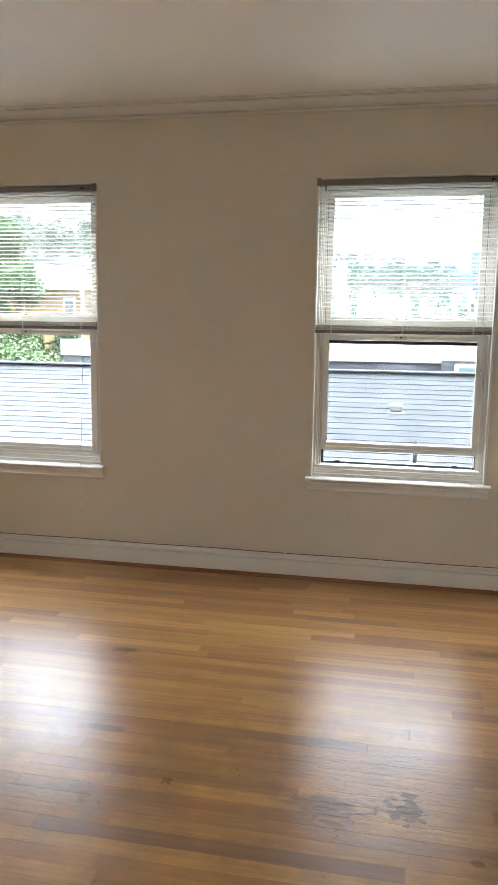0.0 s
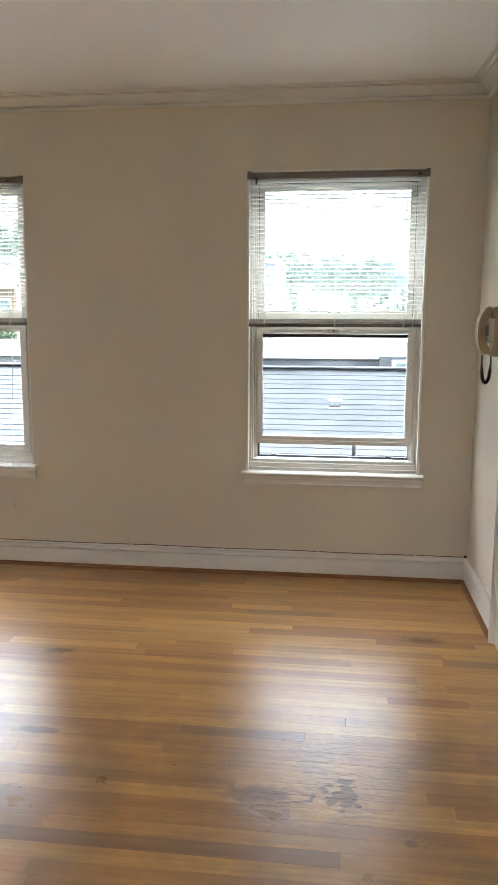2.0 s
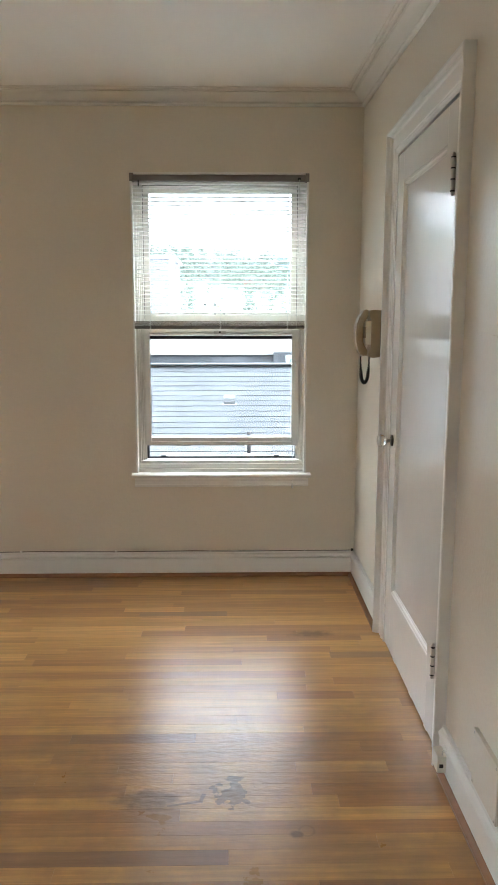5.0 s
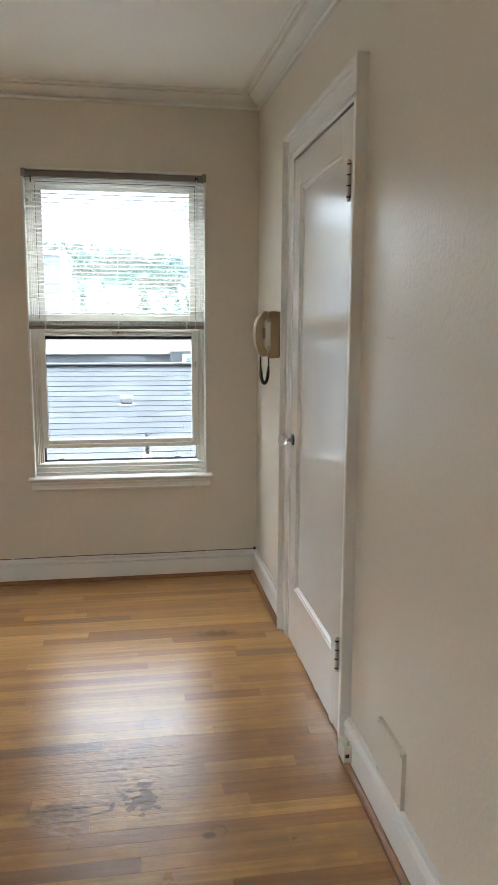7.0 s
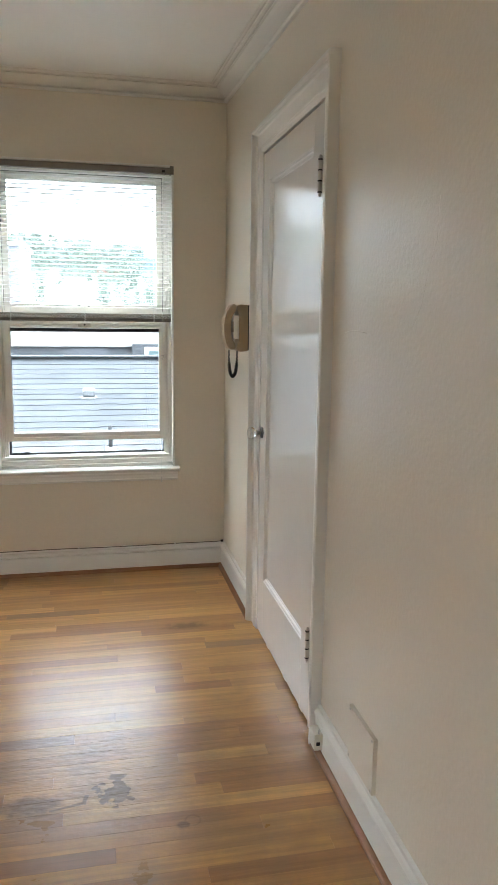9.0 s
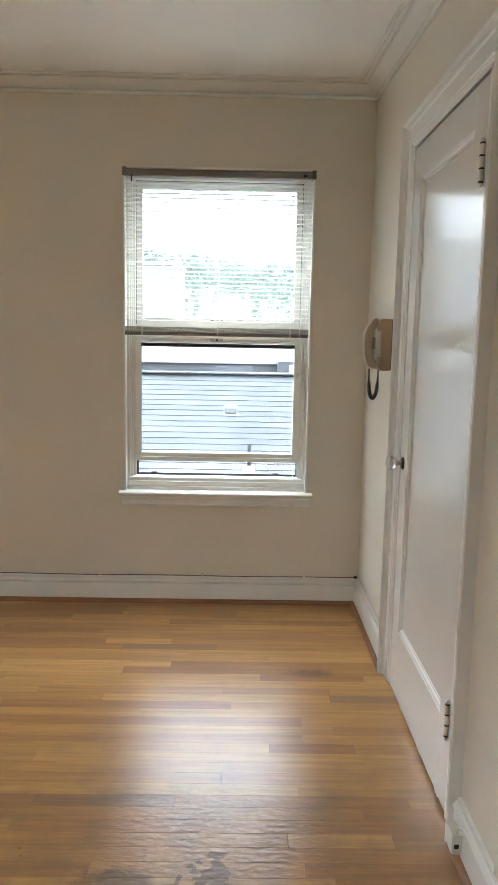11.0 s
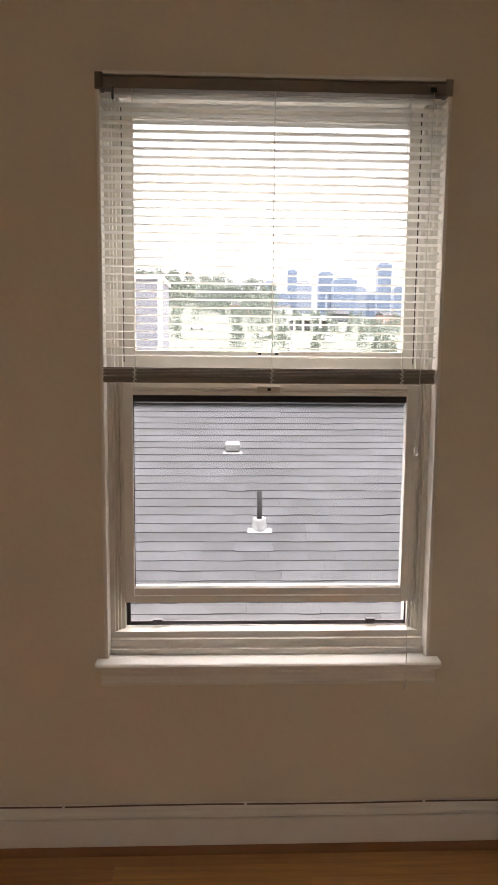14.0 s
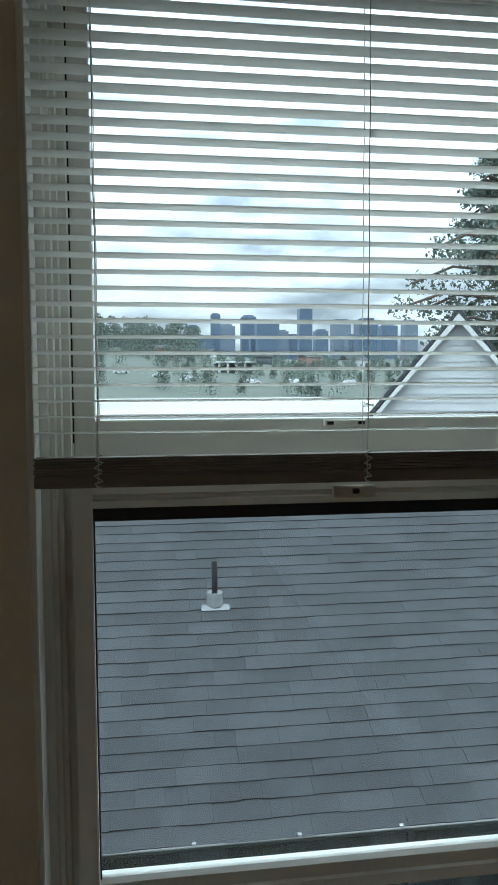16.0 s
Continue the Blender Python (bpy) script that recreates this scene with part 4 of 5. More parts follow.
def conifer(x, y, ground_z, height, spread, label, seed):
    rng = random.Random(seed)
    t = base("conifer_tree", (x, y, ground_z), label, "tree")
    bm = bmesh.new()
    tube([(x, y, ground_z - 0.1), (x + 0.05, y, ground_z + height * 0.5), (x, y, ground_z + height)], 0.02 * height, 8, bm)
    tips, sizes = [], []
    h = 0.15
    while h < 1.0:
        for k in range(10):
            a = rng.uniform(0, 6.28)
            r = spread * (1.02 - h) ** 0.8 * rng.uniform(0.65, 1.15)
            z = ground_z + height * h
            tube([(x, y, z), (x + 0.6 * r * math.cos(a), y + 0.6 * r * math.sin(a), z + 0.02 * height), (x + r * math.cos(a), y + r * math.sin(a), z - 0.01 * height)], 0.003 * height, 5, bm)
            for f in (0.45, 0.7, 0.95):
                tips.append((x + f * r * math.cos(a), y + f * r * math.sin(a), z - 0.01 * height)); sizes.append([0.018 * height + 0.05 * r])
        h += 0.055
    part("trunk", bm, BARK, t)
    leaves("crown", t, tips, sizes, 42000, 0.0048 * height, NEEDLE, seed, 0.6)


# ---- the neighbour's house: shingled roof, vents, gutter ----
EAVE_Y, EAVE_Z, RIDGE_Y, RIDGE_Z, HX0, HX1 = 7.65, -1.215, 11.65, 0.735, -9.0, 6.5
SLOPE = math.atan2(RIDGE_Z - EAVE_Z, RIDGE_Y - EAVE_Y)
RUN = math.hypot(RIDGE_Z - EAVE_Z, RIDGE_Y - EAVE_Y)
house = base("neighbour_house", ((HX0 + HX1) / 2, 11.65, -4.3), "neighbouring house under a grey asphalt shingle roof", "house")


def on_roof(s, lift=0.0):
    return EAVE_Y + s * math.cos(SLOPE) - lift * math.sin(SLOPE), EAVE_Z + s * math.sin(SLOPE) + lift * math.cos(SLOPE)


deck = [(EAVE_Y, EAVE_Z - 0.012), (RIDGE_Y, RIDGE_Z - 0.012), (2 * RIDGE_Y - EAVE_Y, EAVE_Z - 0.012), (2 * RIDGE_Y - EAVE_Y, EAVE_Z - 0.05), (RIDGE_Y, RIDGE_Z - 0.16), (EAVE_Y, EAVE_Z - 0.05)]
roof = part("roof", prism(deck, lambda u, v, s: (s, u, v), HX0, HX1), ROOF_DECK, house, "grey asphalt shingle roof")
part("house_wall", boxes((HX0 + 0.4, HX1 - 0.4, EAVE_Y + 0.45, EAVE_Y + 0.65, -4.3, EAVE_Z + 0.07), (HX0 + 0.4, HX1 - 0.4, 2 * RIDGE_Y - EAVE_Y - 0.65, 2 * RIDGE_Y - EAVE_Y - 0.45, -4.3, EAVE_Z + 0.07),
                         (HX0 + 0.4, HX0 + 0.6, EAVE_Y + 0.65, 2 * RIDGE_Y - EAVE_Y - 0.65, -4.3, EAVE_Z), (HX1 - 0.6, HX1 - 0.4, EAVE_Y + 0.65, 2 * RIDGE_Y - EAVE_Y - 0.65, -4.3, EAVE_Z)), GREY_WALL, house, "grey stucco wall")
for k in range(9):
    wx = -6.75 + 1.30 * k
    wdw = part("window", boxes((wx - 0.54, wx + 0.54, EAVE_Y + 0.42, EAVE_Y + 0.452, -2.75, -1.40), bevel=0.006), GREY_WALL, house)
    part("window_pane", boxes((wx - 0.49, wx + 0.49, EAVE_Y + 0.40, EAVE_Y + 0.422, -2.67, -1.45)), FAR_GLASS_DARK, wdw)
gut = [(EAVE_Y - 0.056, EAVE_Z - 0.014), (EAVE_Y - 0.052, EAVE_Z - 0.035), (EAVE_Y - 0.030, EAVE_Z - 0.060), (EAVE_Y, EAVE_Z - 0.060), (EAVE_Y, EAVE_Z - 0.052), (EAVE_Y - 0.026, EAVE_Z - 0.052), (EAVE_Y - 0.044, EAVE_Z - 0.035), (EAVE_Y - 0.048, EAVE_Z - 0.014)]
gutter = part("gutter", prism(gut, lambda u, v, s: (s, u, v), HX0, HX1), GUTTER_FACE, house, "grey metal gutter with a white rim")
part("gutter_rim", prism([(EAVE_Y - 0.062, EAVE_Z - 0.008), (EAVE_Y - 0.064, EAVE_Z - 0.014), (EAVE_Y - 0.060, EAVE_Z - 0.022), (EAVE_Y - 0.0565, EAVE_Z - 0.018), (EAVE_Y - 0.046, EAVE_Z - 0.013), (EAVE_Y - 0.046, EAVE_Z - 0.008)], lambda u, v, s: (s, u, v), HX0, HX1), GUTTER, gutter, "white rolled rim")
for k in range(24):
    gx = HX0 + 0.35 + 0.64 * k
    part("gutter_hanger", boxes((gx - 0.012, gx + 0.012, EAVE_Y - 0.064, EAVE_Y + 0.01, EAVE_Z - 0.012, EAVE_Z + 0.004)), GUTTER, gutter)
part("rear_shingles", boxes((HX0, HX1, RIDGE_Y, RIDGE_Y + 0.01, RIDGE_Z - 0.02, RIDGE_Z + 0.004)), SHINGLE, roof)


def roof_vent(x, s):
    y, z = on_roof(s)
    m = pose(x, y, z, math.degrees(SLOPE), 0, 0)
    v = base("roof_vent", (x, y, z), "galvanised box roof vent on the shingles", "roof vent")
    bm = boxes((-0.105, 0.105, -0.100, -0.035, 0.018, 0.030), bevel=0.003)
    bm.transform(m); part("flashing", bm, VENT, v)
    bm = prism([(-0.06, 0.02), (-0.06, 0.06), (-0.05, 0.115), (-0.01, 0.13), (0.05, 0.10), (0.07, 0.02)], lambda u, w, s2: (s2, u, w), -0.078, 0.078)
    bm.transform(m); part("hood", bm, VENT, v)
    bm = boxes((-0.07, 0.07, -0.066, -0.058, 0.024, 0.048))
    bm.transform(m); part("louvre", bm, PIPE, v)


def vent_pipe(x, s):
    y, z = on_roof(s)
    v = base("vent_pipe", (x, y, z), "dark plumbing pipe with white flashing on the roof", "vent pipe")
    m = pose(x, y, z, math.degrees(SLOPE), 0, 0)
    bm = boxes((-0.118, 0.118, -0.100, -0.030, 0.018, 0.030), bevel=0.003)
    bm.transform(m); part("flashing", bm, VENT, v)
    part("collar", lathe([(0.096, -0.05), (0.074, 0.0), (0.066, 0.05), (0.069, 0.088), (0.062, 0.092), (0.054, 0.072), (0.026, 0.064)], pose(x, y, z + 0.02), 20), VENT, v)
    part("pipe", lathe([(0.025, 0.0), (0.025, 0.35), (0.019, 0.35), (0.019, 0.22)], pose(x, y, z + 0.02), 14), PIPE, v)


roof_vent(0.369, (10.69 - EAVE_Y) / math.cos(SLOPE))
vent_pipe(0.615, (9.47 - EAVE_Y) / math.cos(SLOPE))

# ---- flat-roofed building beyond the ridge ----
flat = base("flat_roofed_building", (-0.7, 28, -4.3), "grey building with a wide white flat roof", "building")
FX0, FX1, FY0, FY1, FZ = -7.4, 9.0, 17.0, 42.0, 1.0
part("building_wall", boxes((FX0, FX1, FY0, FY1, -4.3, FZ - 0.05)), GREY_WALL, flat)
part("flat_roof", boxes((FX0 - 0.05, FX1 + 0.05, FY0, FY1, FZ - 0.05, FZ), bevel=0.01), MEMBRANE, flat, "white roof membrane")
part("fascia", boxes((FX0 - 0.06, FX1 + 0.06, FY0 - 0.07, FY0 - 0.002, 0.655, FZ + 0.03), bevel=0.01), MEMBRANE, flat, "broad white fascia")
part("raised_bay", boxes((1.30, 3.6, FY0 - 0.40, FY0 - 0.10, -4.3, 0.73)), GREY_WALL, flat)
bay = part("window", boxes((1.55, 3.0, FY0 - 0.44, FY0 - 0.40, -0.5, 0.66), bevel=0.01), WHITE_WOOD, flat)
part("window_pane", boxes((1.63, 2.92, FY0 - 0.46, FY0 - 0.438, -0.42, 0.60)), FAR_GLASS, bay)
part("dark_panel", boxes((-0.06, 0.78, FY0 - 0.03, FY0 - 0.002, -0.6, 0.62)), DARK_PANEL, flat)
pent = base("penthouse", (-4.2, 25, FZ), "pale lilac rooftop block on the flat roof", "building")
part("penthouse_wall", boxes((-7.0, -1.45, 24, 27, FZ, 3.30)), PALE_WALL, pent)
part("coping", boxes((-7.06, -1.39, 23.94, 27.06, 3.30, 3.40), bevel=0.02), WHITE_WOOD, pent)
part("corner_trim", boxes((-1.56, -1.43, 23.97, 24.0, FZ, 3.30)), WHITE_WOOD, pent)

# ---- clapboard gable house ----
gable = base("gable_house", (5.4, 18, -4.3), "white clapboard house with a steep gable", "house")
GX, GY, GZ, GH, GE = 5.42, 15.6, 2.72, 2.1, 0.22
TURNED = Matrix.Translation((GX, GY, 0)) @ pose(0, 0, 0, 0, 0, -27) @ Matrix.Translation((-GX, -GY, 0))


def gable_part(name, profile, y0, y1, mat, along=False):
    bm = prism(profile, (lambda u, v, s: (s, u, v)) if along else (lambda u, v, s: (u, s, v)), y0, y1)
    bm.transform(TURNED)
    return part(name, bm, mat, gable)


gable_part("gable_wall", [(GX - GH, -4.3), (GX + GH, -4.3), (GX + GH, GE), (GX, GZ - 0.1), (GX - GH, GE)], GY, GY + 6, SIDING)
z = -0.6
while z < GZ - 0.25:
    half = GH if z < GE else GH * (GZ - 0.1 - z) / (GZ - 0.1 - GE)
    gable_part("clapboard", [(GY - 0.024, z), (GY - 0.006, z + 0.15), (GY, z + 0.15), (GY, z)], GX - half + 0.01, GX + half - 0.01, SIDING, True)
    z += 0.14
for sgn in (-1, 1):
    gable_part("roof", [(GX, GZ + 0.02), (GX + sgn * (GH + 0.3), GE - 0.33), (GX + sgn * (GH + 0.3), GE - 0.22), (GX, GZ + 0.10)], GY - 0.20, GY + 6.3, SHINGLE)
    gable_part("rake_board", [(GX, GZ - 0.12), (GX + sgn * (GH + 0.25), GE - 0.42), (GX + sgn * (GH + 0.25), GE - 0.34), (GX, GZ + 0.012)], GY - 0.20, GY - 0.16, WHITE_WOOD)

# ---- trees, hedge, far houses ----
conifer(9.0, 20.5, -4.3, 12.2, 5.6, "dark green conifer behind the gable house", 3)
conifer(11.2, 24.0, -4.3, 13.5, 3.0, "dark green conifer behind the gable house", 4)
broad_tree(-15.6, 27.0, -4.3, 9.6, 2.4, "leafy green tree behind the neighbour's roof", 5)
broad_tree(-15.5, 30.0, -4.3, 8.4, 2.3, "leafy green tree beside the yellow house", 9)
broad_tree(-12.0, 36.0, -4.3, 7.5, 2.0, "leafy green tree by the yellow house", 6)
hedge = base("hedge", (-9.6, 15.5, -4.3), "dense green hedge behind the shingle roof", "hedge")
bm = bmesh.new()
for k in range(7):
    hx = -11.6 + 0.75 * k
    tube([(hx, 15.5, -4.3), (hx + 0.1, 15.5, -1.5), (hx - 0.1, 15.6, 0.3)], 0.06, 6, bm)
part("stems", bm, BARK, hedge)
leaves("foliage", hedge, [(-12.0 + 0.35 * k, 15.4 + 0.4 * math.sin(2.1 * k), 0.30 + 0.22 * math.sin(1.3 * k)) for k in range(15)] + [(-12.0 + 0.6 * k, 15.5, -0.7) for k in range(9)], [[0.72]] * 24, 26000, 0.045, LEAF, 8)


def far_house(x, y, w, d, h, wall, turn, label, seed):
    rng = random.Random(seed)
    az = math.degrees(math.atan2(x, y - 2))
    z = float(ground_height(math.hypot(x, y - 2), az))
    t = base("far_house", (x, y, z), label, "house")
    m = pose(x, y, z, 0, 0, turn)
    bm = boxes((-w / 2, w / 2, -d / 2, d / 2, -2.5, h)); bm.transform(m)
    part("wall", bm, wall, t)
    bm = prism([(-d / 2 - 0.4, h - 0.1), (0, h + d * 0.28), (d / 2 + 0.4, h - 0.1)], lambda u, v, s: (s, u, v), -w / 2 - 0.3, w / 2 + 0.3); bm.transform(m)
    part("roof", bm, SHINGLE if rng.random() < 0.6 else BRICK_RED, t)
    for k in range(max(2, int(w / 2.4))):
        wx = -w / 2 + (k + 0.5) * w / max(2, int(w / 2.4))
        for wz in ([0.9] if h < 4 else [0.9, 3.6]):
            bm = boxes((wx - 0.6, wx + 0.6, -d / 2 - 0.06, -d / 2 + 0.02, wz, wz + 1.3)); bm.transform(m)
            win = part("window", bm, WHITE_WOOD, t)
            bm = boxes((wx - 0.5, wx + 0.5, -d / 2 - 0.08, -d / 2 - 0.05, wz + 0.1, wz + 1.2)); bm.transform(m)
            part("pane", bm, FAR_GLASS, win)


yellow = base("yellow_house", (-20.8, 46, -4.3), "yellow house with a white railed deck", "house")
part("wall", boxes((-25.5, -19.4, 45, 52, -4.3, 3.6)), YELLOW, yellow)
part("deck_floor", boxes((-25.8, -17.4, 43.6, 45, 3.55, 3.75)), WHITE_WOOD, yellow)
part("upper_wall", boxes((-25.5, -19.0, 46.5, 52, 3.6, 5.4)), SIDING, yellow)
part("roof", prism([(-27.0, 5.9), (-15.4, 4.4), (-15.4, 4.6), (-27.0, 6.15)], lambda u, v, s: (u, s, v), 45.5, 53), DARK_PANEL, yellow)
part("top_rail", boxes((-25.8, -17.4, 43.6, 43.68, 4.72, 4.80)), WHITE_WOOD, yellow)
for k in range(29):
    part("baluster", boxes((-25.8 + 0.3 * k, -25.74 + 0.3 * k, 43.62, 43.68, 3.75, 4.72)), WHITE_WOOD, yellow)
for px in (-18.6, -17.5):
    part("post", boxes((px, px + 0.14, 43.6, 43.74, -4.3, 4.9)), WHITE_WOOD, yellow)
wdw = part("window", boxes((-20.4, -19.6, 44.93, 45.0, 1.9, 3.0)), WHITE_WOOD, yellow)
part("pane", boxes((-20.3, -19.7, 44.90, 44.94, 2.0, 2.9)), FAR_GLASS, wdw)

rng = random.Random(11)
for k in range(16):
    az = radians(-30 + 3.9 * k + rng.uniform(-1, 1))
    r = rng.uniform(300, 480)
    far_house(r * math.sin(az), 2 + r * math.cos(az), rng.uniform(7, 11), rng.uniform(6, 8), rng.uniform(2.5, 5), rng.choice([SIDING, GREY_WALL, BRICK_RED, PALE_WALL]), rng.uniform(-25, 25), "far house on the hillside with a pitched roof", k)

# white columns of a long building in the valley
hz = float(ground_height(260, 7.0))
hall = base("columned_building", (31, 262, hz), "far white building with tall columns", "building")
part("wall", boxes((25, 38, 262, 272, hz - 2, hz + 3.6)), GREY_WALL, hall)
part("roof", boxes((24.5, 38.5, 259.5, 272.5, hz + 3.6, hz + 4.2), bevel=0.1), SIDING, hall)
for k in range(5):
    part("column", boxes((25.2 + 3.0 * k, 26.0 + 3.0 * k, 260, 260.8, hz - 1, hz + 3.6), bevel=0.05), WHITE_WOOD, hall)

# parked cars far off
for k, (cx, cy) in enumerate(((4.0, 195), (11.0, 192), (-6.0, 201), (27.0, 190), (39.0, 196), (52.0, 188))):
    az = math.degrees(math.atan2(cx, cy - 2))
    cz = float(ground_height(math.hypot(cx, cy - 2), az))
    car = base("parked_car", (cx, cy, cz), "small pale parked car far down the slope", "car", "parked cars")
    bm = prism([(-2.1, 0.3), (2.1, 0.3), (2.1, 0.8), (1.4, 0.95), (0.7, 1.45), (-1.1, 1.45), (-1.7, 0.95), (-2.1, 0.85)], lambda u, v, s: (cx + u, s, cz + v), cy - 0.85, cy + 0.85)
    part("body", bm, CAR_WHITE, car)
    for wx in (-1.3, 1.3):
        for wy in (-0.85, 0.85):
            part("wheel", lathe([(0.32, -0.1), (0.32, 0.1)], pose(cx + wx, cy + wy, cz + 0.32, 90, 0, 0), 12), TYRE, car)


# ---- wooded hillsides ----
def woods(name, count, r0, r1, az0, az1, size, seed, label):
    rng = np.random.default_rng(seed)
    cen, rad = [], []
    for _ in range(count):
        r, az = rng.uniform(r0, r1), rng.uniform(az0, az1)
        z = float(ground_height(r, az))
        h = size * rng.uniform(0.6, 1.5)
        for f, w in ((0.25, 0.45), (0.5, 0.38), (0.75, 0.27), (1.0, 0.15)):
            cen.append((r * math.sin(radians(az)), 2 + r * math.cos(radians(az)), z + h * f)); rad.append([h * w])
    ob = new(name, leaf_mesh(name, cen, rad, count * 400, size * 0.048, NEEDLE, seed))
    return tagged(ob, label, "woods", "", "stuff")


woods("hillside_woods", 420, 330, 520, -36, 4, 11.0, 21, "dark wooded hillside of conifers and broad trees")
woods("valley_trees", 520, 140, 480, -32, 34, 4.2, 22, "scattered dark green trees in the valley")

# ---- far skyline ----
TOWERS = ((-0.9, 4.3, 1.6), (3.7, 4.7, 0.9), (5.4, 5.6, 0.7), (6.2, 4.7, 1.3), (7.9, 5.4, 1.1), (9.3, 4.9, 1.7), (10.4, 4.3, 1.0), (12.2, 6.0, 1.0), (13.4, 4.3, 1.0), (14.9, 5.0, 1.3), (16.8, 5.0, 1.5), (18.4, 4.6, 1.2), (20.0, 4.9, 1.0), (8.6, 4.0, 1.2), (11.2, 3.9, 1.4), (15.9, 3.9, 1.2), (4.6, 3.9, 1.2))
for k, (az, el, wide) in enumerate(TOWERS):
    r = 1150 + 23 * (k * 7 % 11)
    x, y, top, w = r * math.sin(radians(az)), 2 + r * math.cos(radians(az)), 1.4 + r * math.tan(radians(el)), r * math.radians(wide)
    low = float(ground_height(500, az)) - 4
    t = base("office_tower", (x, y, low), "distant skyline office tower with haze in its blue-grey colour", "tower", "skyline towers")
    # haze comes from the shaft and podium colours
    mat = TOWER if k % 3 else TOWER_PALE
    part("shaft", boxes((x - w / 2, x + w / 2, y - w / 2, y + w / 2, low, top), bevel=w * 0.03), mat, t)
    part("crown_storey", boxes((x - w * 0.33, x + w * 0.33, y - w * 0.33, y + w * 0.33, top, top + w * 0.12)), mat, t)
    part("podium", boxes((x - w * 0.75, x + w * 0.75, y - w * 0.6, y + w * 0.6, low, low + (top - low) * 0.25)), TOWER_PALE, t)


# ---- shingles and floor strips ----
def strip_mesh(name, length, width, thick, mat, chamfer=0.00015):
    """A flat piece with worn upper edges, its corner at the origin."""
    bm = bmesh.new()
    c = chamfer
    lo = [bm.verts.new(p) for p in ((0, 0, -thick), (length, 0, -thick), (length, width, -thick), (0, width, -thick))]
    mid = [bm.verts.new(p) for p in ((0, 0, -c), (length, 0, -c), (length, width, -c), (0, width, -c))]
    top = [bm.verts.new(p) for p in ((c, c, 0), (length - c, c, 0), (length - c, width - c, 0), (c, width - c, 0))]
    for a, b in ((lo, mid), (mid, top)):
        for i in range(4):
            bm.faces.new((a[i], a[(i + 1) % 4], b[(i + 1) % 4], b[i]))
    bm.faces.new(top)
    return mesh_of(name, bm, mat)


def add_box_rows(rows, mat, name):
    """Many plain pieces in one mesh; rows of eight corners."""
    verts, faces = [], []
    for corners in rows:
        k = len(verts)
        verts += corners
        faces += [(k, k + 3, k + 2, k + 1), (k + 4, k + 5, k + 6, k + 7)] + [(k + i, k + (i + 1) % 4, k + 4 + (i + 1) % 4, k + 4 + i) for i in range(4)]
    data = bpy.data.meshes.new(name)
    data.from_pydata(verts, [], faces)
    data.materials.append(mat)
    return data


rng = random.Random(5)
EXPOSE = 0.1335
courses = int((RUN + 0.06) / EXPOSE) + 1
shingle_sizes = {w: strip_mesh("shingle", w, 0.16, 0.009, SHINGLE, 0.001) for w in (0.14, 0.19, 0.24, 0.30, 0.36)}
rest, placed = [], 0
tilt = math.degrees(SLOPE) - 3.2
for c in range(courses):
    s = -0.055 + c * EXPOSE
    x = HX0 - rng.uniform(0, 0.3)
    while x < HX1:
        w = rng.choice([0.14, 0.19, 0.24, 0.30, 0.36])
        lift = 0.022 + rng.choice([0, 0, 0.002, 0.003])
        y, z = on_roof(s + rng.choice([0, 0, 0.003, -0.005]), lift)
        if -0.55 < x < 1.75 and placed < 300 and s > 0.0:
            ob = piece("shingle", shingle_sizes[w], roof, (x, y, z))
            ob.rotation_euler = (radians(tilt), 0, radians(rng.uniform(-0.15, 0.15)))
            placed += 1
        else:
            m = pose(x, y, z, tilt, 0, rng.uniform(-0.15, 0.15))
            rest.append([tuple(m @ Vector(p)) for p in ((0, 0, -0.009), (w, 0, -0.009), (w, 0.16, -0.009), (0, 0.16, -0.009), (0, 0, 0), (w, 0, 0), (w, 0.16, 0), (0, 0.16, 0))])
        x += w + 0.0006
data = add_box_rows(rest, SHINGLE, "more_shingles")
data.transform(Matrix.Translation(-origin_of(roof)))
ob = tagged(new("more_shingles", data), kind="stuff")
ob.parent = roof
caps = []
x = HX0
while x < HX1:
    caps.append((x, x + 0.20, RIDGE_Y - 0.13, RIDGE_Y + 0.13, RIDGE_Z + 0.012, RIDGE_Z + 0.026 + rng.uniform(0, 0.006)))
    x += 0.205
part("ridge_caps", boxes(*caps), SHINGLE, roof)

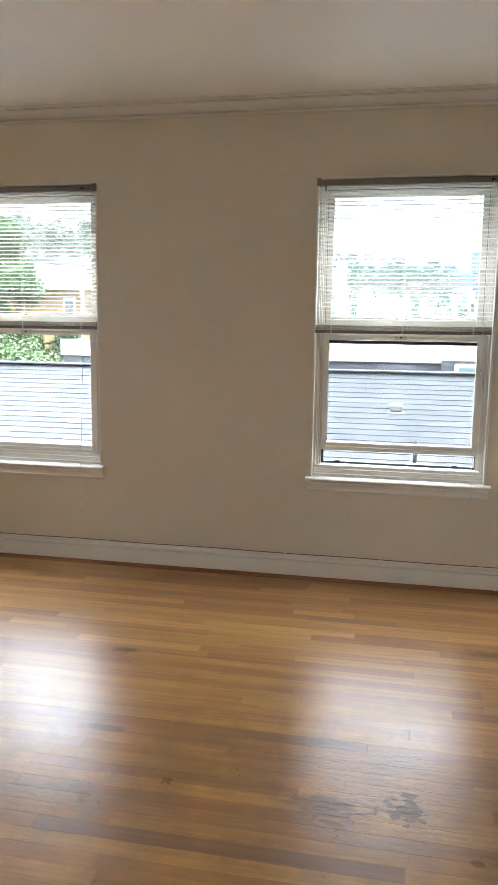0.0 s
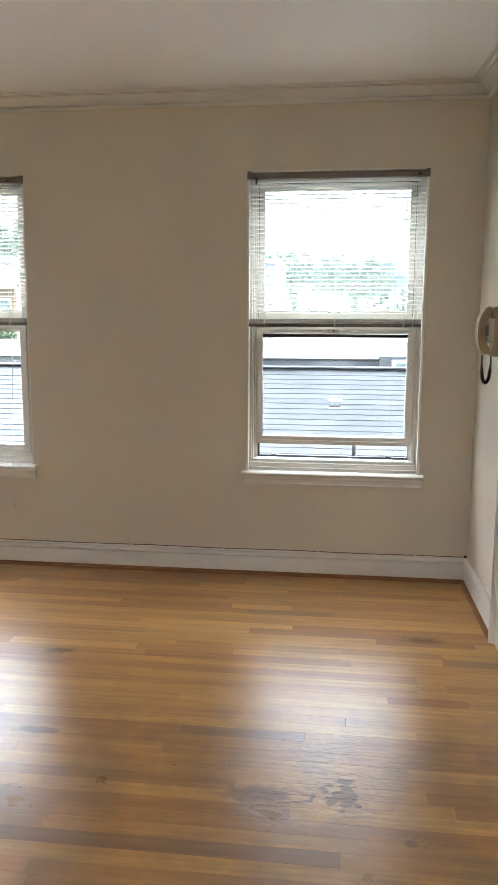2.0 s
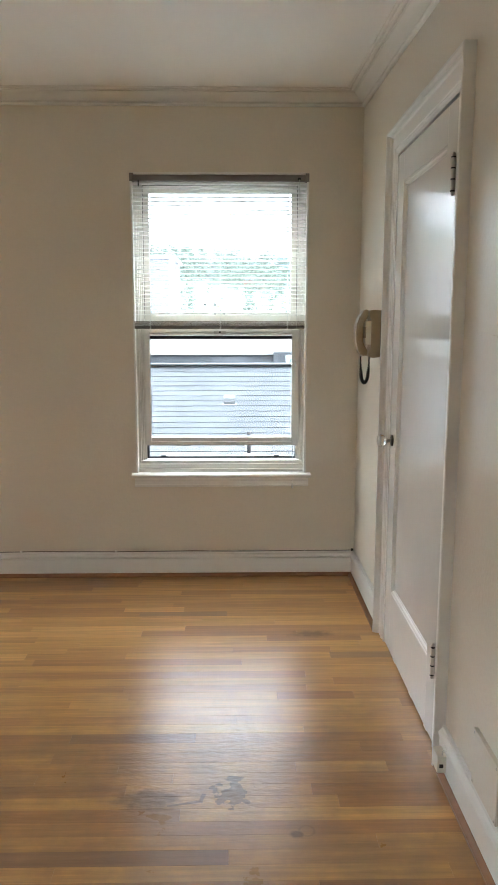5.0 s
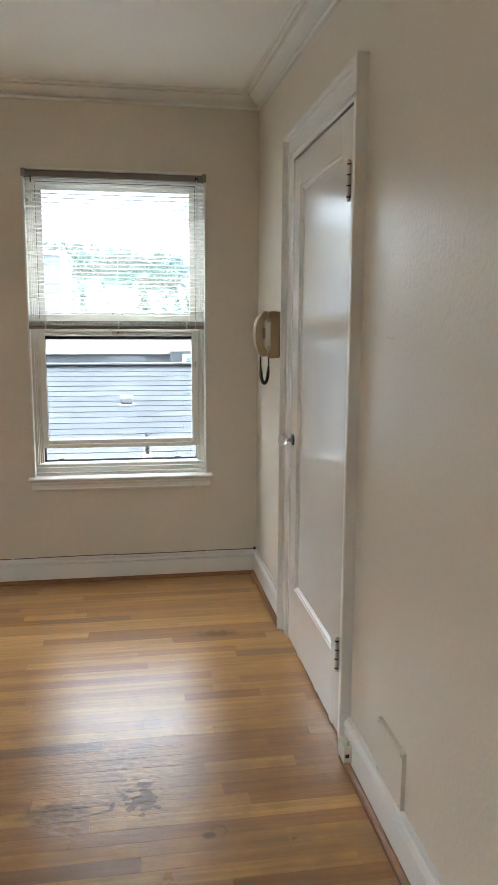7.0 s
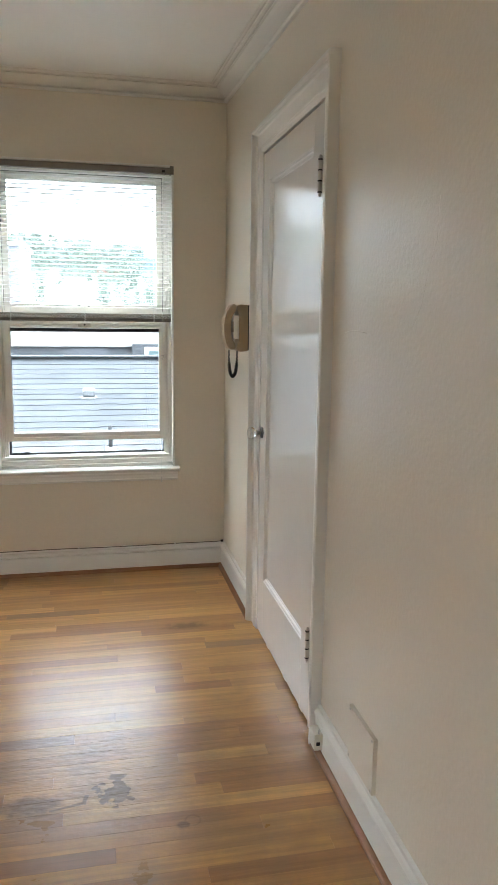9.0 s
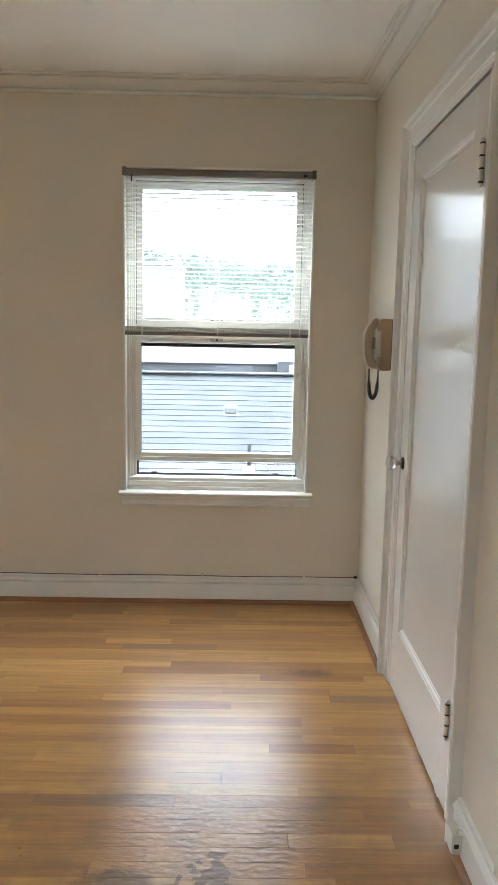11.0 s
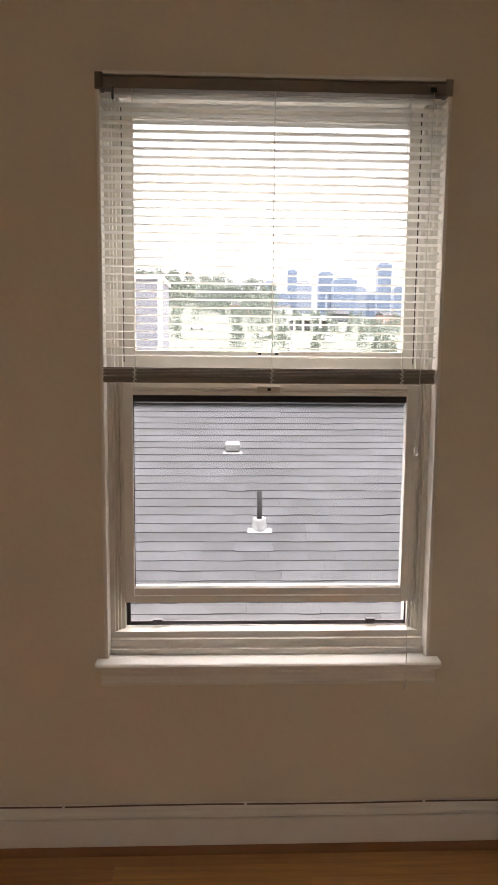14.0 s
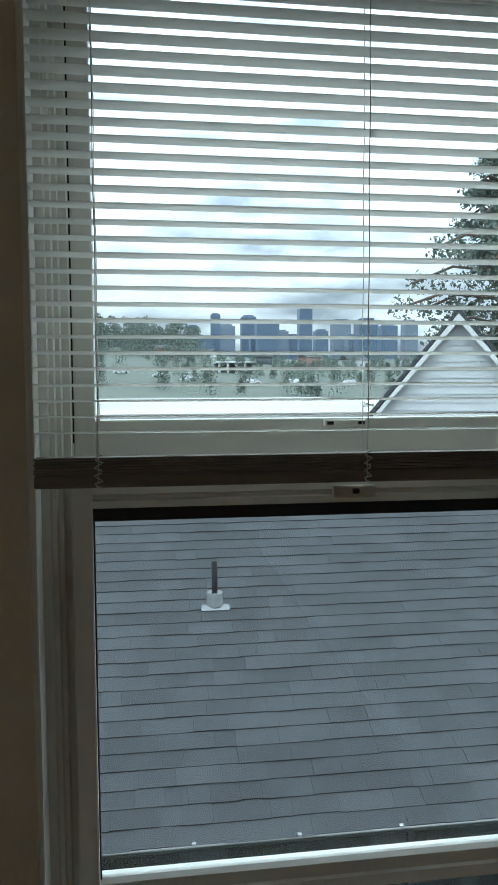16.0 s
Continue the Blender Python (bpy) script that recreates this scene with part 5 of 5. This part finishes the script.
STRIP = 0.057
floor = solid("floor", boxes((WEST - 0.15, EAST + 0.8, SOUTH - 0.15, NORTH, -0.25, -0.019)), SUBFLOOR, "worn varnished oak strip floor, stained in places", "floor")
lengths = (0.29, 0.42, 0.56, 0.70, 0.86, 1.02, 1.22, 1.45)
TONES = {"oak": OAK, "dark": OAK_DARK, "light": OAK_LIGHT}
kinds = {}
rng = random.Random(17)
rest, placed, row = [], 0, 0
y = NORTH - 0.02 - STRIP
SPECIAL = {8: (-0.10, 0.29, "light"), 9: (-0.02, 0.42, "dark"), 28: (-0.116, 0.42, "dark"), 38: (-0.60, 1.02, "dark"), 14: (0.58, 0.42, "oak"), 12: (-0.49, 0.70, "light"), 17: (-1.0, 0.56, "light"), 35: (0.28, 0.86, "light"), 31: (0.63, 0.29, "light")}
while y > SOUTH - 0.05:
    spots = []
    if row in SPECIAL:
        sx, sl, kind = SPECIAL[row]
        spots.append((sx, sl, kind))
        left = sx
        while left > WEST:
            n = rng.choice(lengths[2:]); left -= n; spots.append((left, n, "oak"))
        x = sx + sl
    else:
        x = WEST - rng.uniform(0, 0.5)
    while x < EAST:
        n = rng.choice(lengths[2:]) if rng.random() < 0.9 else rng.choice(lengths[:2])
        spots.append((x, n, rng.choices(["oak", "dark", "light"], [0.93, 0.02, 0.05])[0])); x += n
    for sx, n, kind in spots:
        a, b = max(sx, WEST), min(sx + n, EAST)
        n = round(b - a, 2)
        if n < 0.03:
            continue
        if y > 1.55 and a + n > -1.7 and placed < 300:
            if (n, kind) not in kinds:
                kinds[(n, kind)] = strip_mesh("floor_strip", n - 0.0004, STRIP - 0.0002, 0.018, TONES[kind])
            piece("floor_strip", kinds[(n, kind)], floor, (a, y, 0.0)); placed += 1
        else:
            e = a + n - 0.0004
            rest.append([(a, y, -0.018), (e, y, -0.018), (e, y + STRIP - 0.0002, -0.018), (a, y + STRIP - 0.0002, -0.018), (a, y, 0), (e, y, 0), (e, y + STRIP - 0.0002, 0), (a, y + STRIP - 0.0002, 0)])
    y -= STRIP
    row += 1
data = add_box_rows(rest, OAK, "more_floor_strips")
ob = tagged(new("more_floor_strips", data), kind="stuff")
ob.parent = floor
